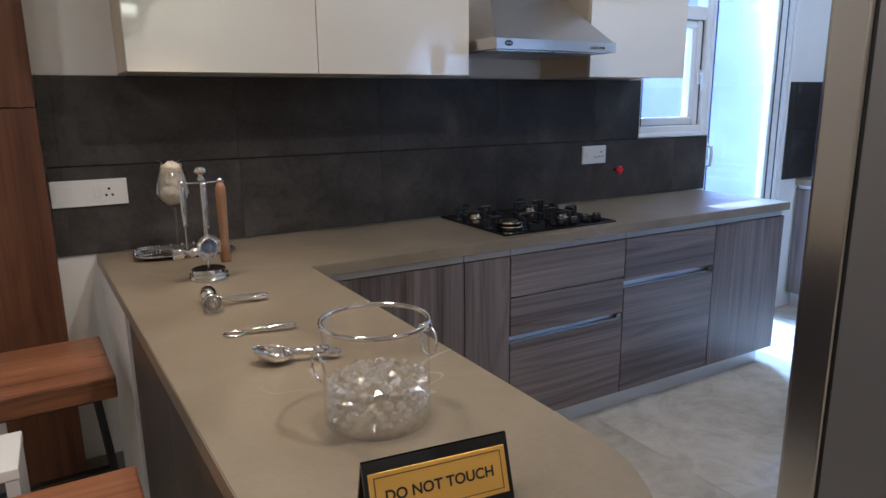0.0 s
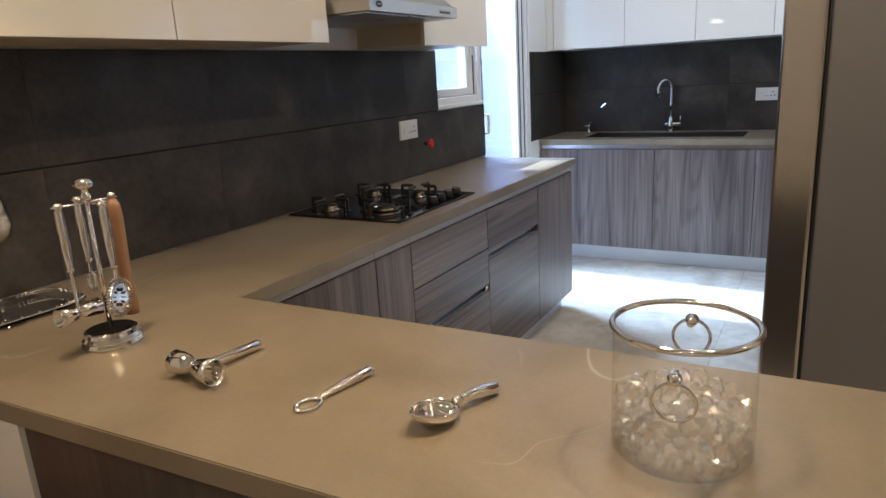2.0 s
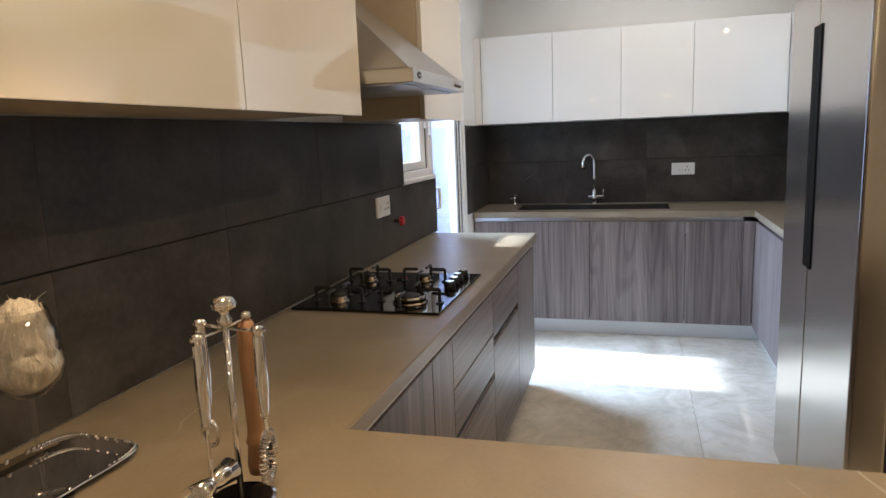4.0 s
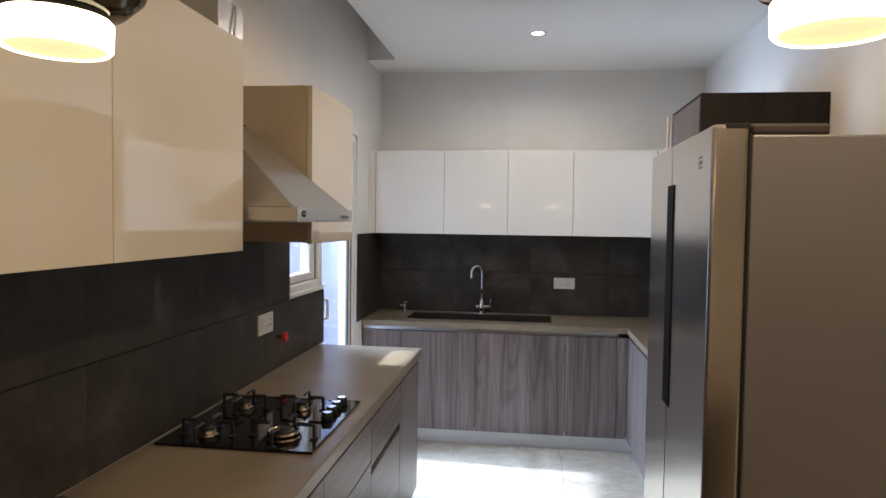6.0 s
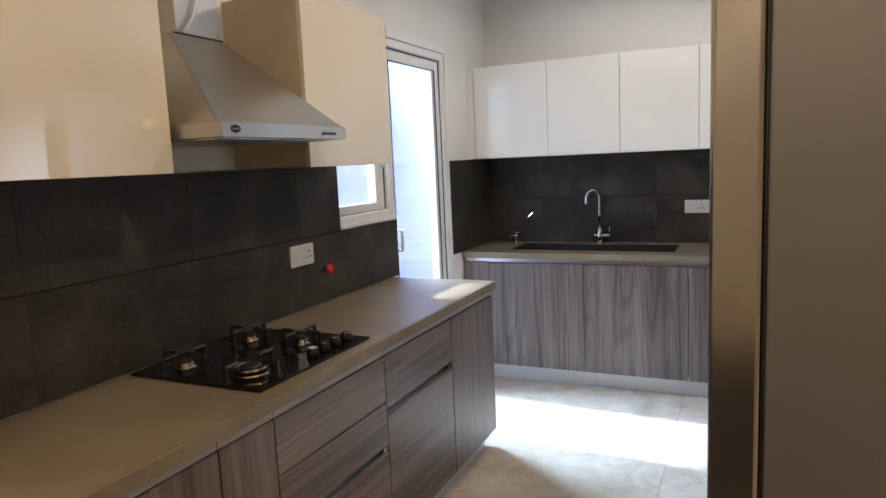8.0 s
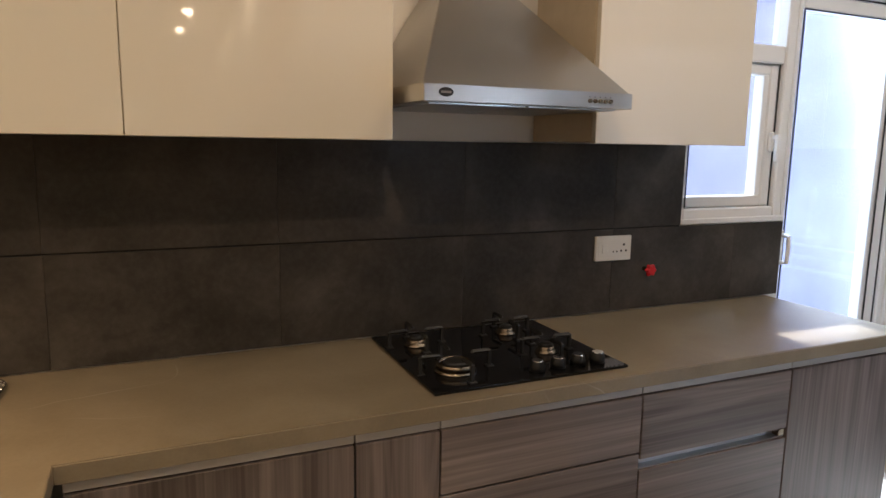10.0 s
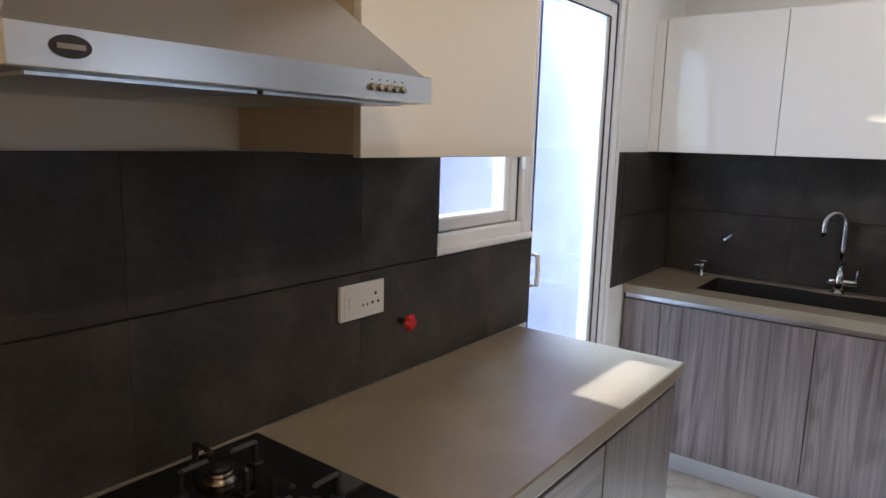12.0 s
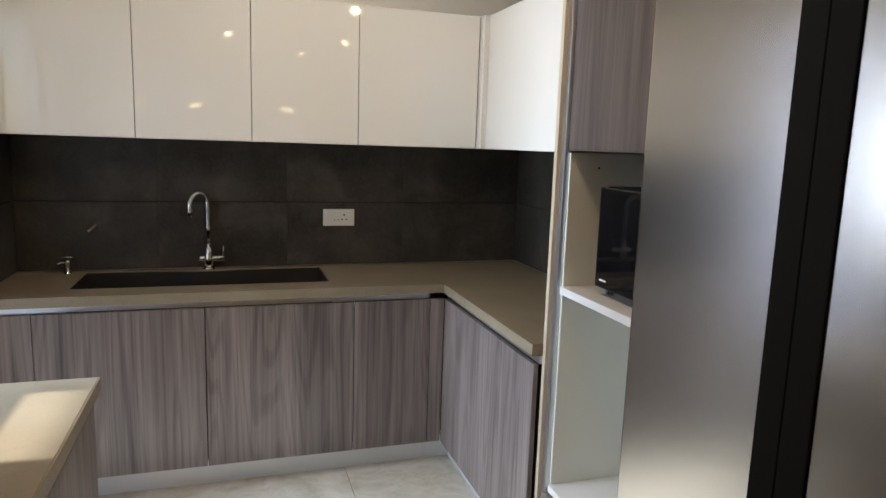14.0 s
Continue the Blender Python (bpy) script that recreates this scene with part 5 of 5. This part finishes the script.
t, x, y = bar_tool("bar_spoon", 172, "chrome jigger spoon hanging from the stand", "bar tool")
part("stem", tube([(x, y, TOP + 0.165), (x, y, TOP + 0.085)], 0.003, 8), CHROME, t)
for sgn in (-1, 1):
    part("cup", moved(lathe([(0.007, 0), (0.013, 0.008), (0.0185, 0.042), (0.0175, 0.042), (0.012, 0.009), (0, 0.002)], 20), Matrix.Translation((x, y, TOP + 0.082)) @ Matrix.Rotation(radians(90 * sgn), 4, "Y")), CHROME, t, smooth=True)
t, x, y = bar_tool("bottle_opener", 76, "chrome bottle opener hanging from the stand", "bar tool")
part("stem", tube([(x, y, TOP + 0.165), (x, y, TOP + 0.14)], 0.003, 8), CHROME, t)
part("opener_loop", moved(ring((0, 0, 0), 0.017, 0.0035, "x", 24, 8), Matrix.Translation((x, y, TOP + 0.122)) @ Matrix.Diagonal((1, 0.8, 1.15, 1))), CHROME, t, smooth=True)
t, x, y = bar_tool("cocktail_strainer", 266, "chrome cocktail strainer with a coil rim hanging", "bar tool")
part("stem", tube([(x, y, TOP + 0.165), (x, y, TOP + 0.145)], 0.003, 8), CHROME, t)
PLATE = Matrix.Translation((x, y, TOP + 0.105)) @ Matrix.Rotation(radians(20), 4, "Z")
part("plate", moved(lathe([(0, -0.003), (0.012, -0.0022), (0.026, -0.0005), (0.03, 0.0008), (0.026, 0.0012), (0, -0.0015)], 32), PLATE @ Matrix.Rotation(radians(90), 4, "X")), CHROME, t, smooth=True)
for q in range(10):
    part("slot", moved(box(-0.0009, -0.0034, 0.012, 0.0009, 0.0042, 0.019, 0.0004), PLATE @ Matrix.Rotation(radians(36 * q), 4, "Y")), GASKET, t)
coil = []
for k in range(360):
    a = 2 * math.pi * k / 360
    b = 40 * a
    rr = 0.033 + 0.006 * math.cos(b)
    coil.append(Vector((rr * math.cos(a), 0.006 * math.sin(b), rr * math.sin(a))))
part("coil", moved(tube(coil, 0.0012, 4, True), Matrix.Translation((x, y, TOP + 0.105)) @ Matrix.Rotation(radians(20), 4, "Z")), CHROME, t)
x, y = hang(2)
t = thing("muddler", (x, y, TOP + 0.28), "turned brown wood muddler hanging from the stand", "muddler", "hanging bar tools")
part("body", lathe([(0, TOP + 0.292), (0.009, TOP + 0.288), (0.0145, TOP + 0.275), (0.0155, TOP + 0.25), (0.0125, TOP + 0.12), (0.0135, TOP + 0.105), (0.016, TOP + 0.098), (0.014, TOP + 0.09), (0.0165, TOP + 0.06), (0.015, TOP + 0.045), (0, TOP + 0.044)], 20, (x, y, 0)), MUDDLE, t, "brown turned wood", True)
part("top_knob", lathe([(0, TOP + 0.303), (0.007, TOP + 0.301), (0.009, TOP + 0.296), (0.006, TOP + 0.2921), (0, TOP + 0.2921)], 16, (x, y, 0)), CHROME, t, smooth=True)

# loose bar tools, each lying along its own x axis
jg = thing("jigger", (0.586, 1.957, TOP), "chrome double jigger with a handle lying on the worktop", "jigger", rz=-4, local=True)
R1 = 0.0235
for nm, rad, ln, turn in (("large_cup", R1, 0.056, 90), ("small_cup", R1 - 0.001, 0.05, -90)):
    cup = lathe([(0.0085, 0), (0.012, 0.004), (rad * 0.82, ln * 0.34), (rad * 0.96, ln * 0.7), (rad, ln), (rad - 0.0012, ln), (rad * 0.92, ln * 0.7), (rad * 0.76, ln * 0.36), (0.0085, 0.009), (0, 0.006)], 28)
    part(nm, moved(cup, Matrix.Translation((0.0, 0.0, R1)) @ Matrix.Rotation(radians(turn), 4, "X")), CHROME, jg, smooth=True)
part("waist", moved(ring((0, 0, 0), 0.009, 0.0028, "y", 20, 8), Matrix.Translation((0, 0, R1))), CHROME, jg, smooth=True)
part("handle", tube([(0.008, 0, R1), (0.03, 0.0, 0.0205), (0.05, 0.0, 0.0165), (0.10, 0.0, 0.0125), (0.14, 0.0, 0.0105), (0.148, 0, 0.0102)], [0.003, 0.0042, 0.0075, 0.0095, 0.0102, 0.007], 14), CHROME, jg, "chrome ribbed handle", True)
op = thing("bottle_opener", (0.573, 1.705, TOP), "flat chrome bottle opener lying on the worktop", "bottle opener", rz=-11, local=True)
part("loop", moved(ring((0, 0, 0), 0.0165, 0.0032, "z", 28, 8), Matrix.Translation((0.016, 0, 0.0034)) @ Matrix.Diagonal((1.35, 1, 1, 1))), CHROME, op, smooth=True)
part("handle", tube([(0.036, 0, 0.004), (0.05, 0, 0.006), (0.09, 0, 0.0085), (0.145, 0, 0.009), (0.156, 0, 0.0085)], [0.0035, 0.005, 0.0075, 0.0085, 0.006], 12), CHROME, op, "chrome ribbed handle", True)
bm = bmesh.new()
for k in range(16):
    xx = 0.062 + 0.0042 * k
    merge(bm, ring((xx, 0, 0.0068 + 0.00014 * k), 0.0060 + 0.00018 * k, 0.001, "x", 12, 5))
part("ribs", bm, CHROME, op, smooth=True)
sc = thing("ice_scoop", (0.625, 1.488, TOP), "chrome ice scoop with a round handle lying on the worktop", "ice scoop", rz=-18, local=True)
bm = bmesh.new()
rows, seg = [], 36
for i in range(13):
    a = radians(4 + 86 * i / 12)
    rr, zz = math.sin(a), -math.cos(a)
    row = []
    for k in range(seg):
        b = 2 * math.pi * k / seg
        tip = 1.0 + 0.22 * max(0.0, -math.cos(b)) ** 3 * rr
        row.append(bm.verts.new((0.039 * rr * math.cos(b) * tip, 0.0315 * rr * math.sin(b), 0.026 * zz + 0.004 * max(0.0, -math.cos(b)) * rr)))
    rows.append(row)
for p, q in zip(rows, rows[1:]):
    for k in range(seg):
        bm.faces.new([p[k], p[(k + 1) % seg], q[(k + 1) % seg], q[k]])
bm.faces.new(rows[0][::-1])
bmesh.ops.recalc_face_normals(bm, faces=bm.faces)
bmesh.ops.solidify(bm, geom=bm.faces[:], thickness=0.0014)
moved(bm, Matrix.Rotation(radians(7), 4, "Y"))
bmesh.ops.translate(bm, vec=(0, 0, -min(v.co.z for v in bm.verts)), verts=bm.verts)
part("bowl", bm, CHROME, sc, "polished chrome bowl", True)
part("scraper", tube([(0.012, 0.027 * math.cos(a), 0.012 + 0.013 * (1 - math.sin(a))) for a in [math.pi * k / 14 for k in range(15)]], 0.0018, 8), CHROME, sc, "", True)
part("ferrule", tube([(0.034, 0, 0.0215), (0.044, 0, 0.022), (0.05, 0, 0.022)], [0.006, 0.0075, 0.006], 14), CHROME, sc, "", True)
part("handle", tube([(0.049, 0, 0.0218), (0.06, 0, 0.021), (0.09, 0, 0.0165), (0.122, 0, 0.0115), (0.130, 0, 0.0105)], [0.0055, 0.0075, 0.0098, 0.0108, 0.0075], 14), CHROME, sc, "chrome handle", True)
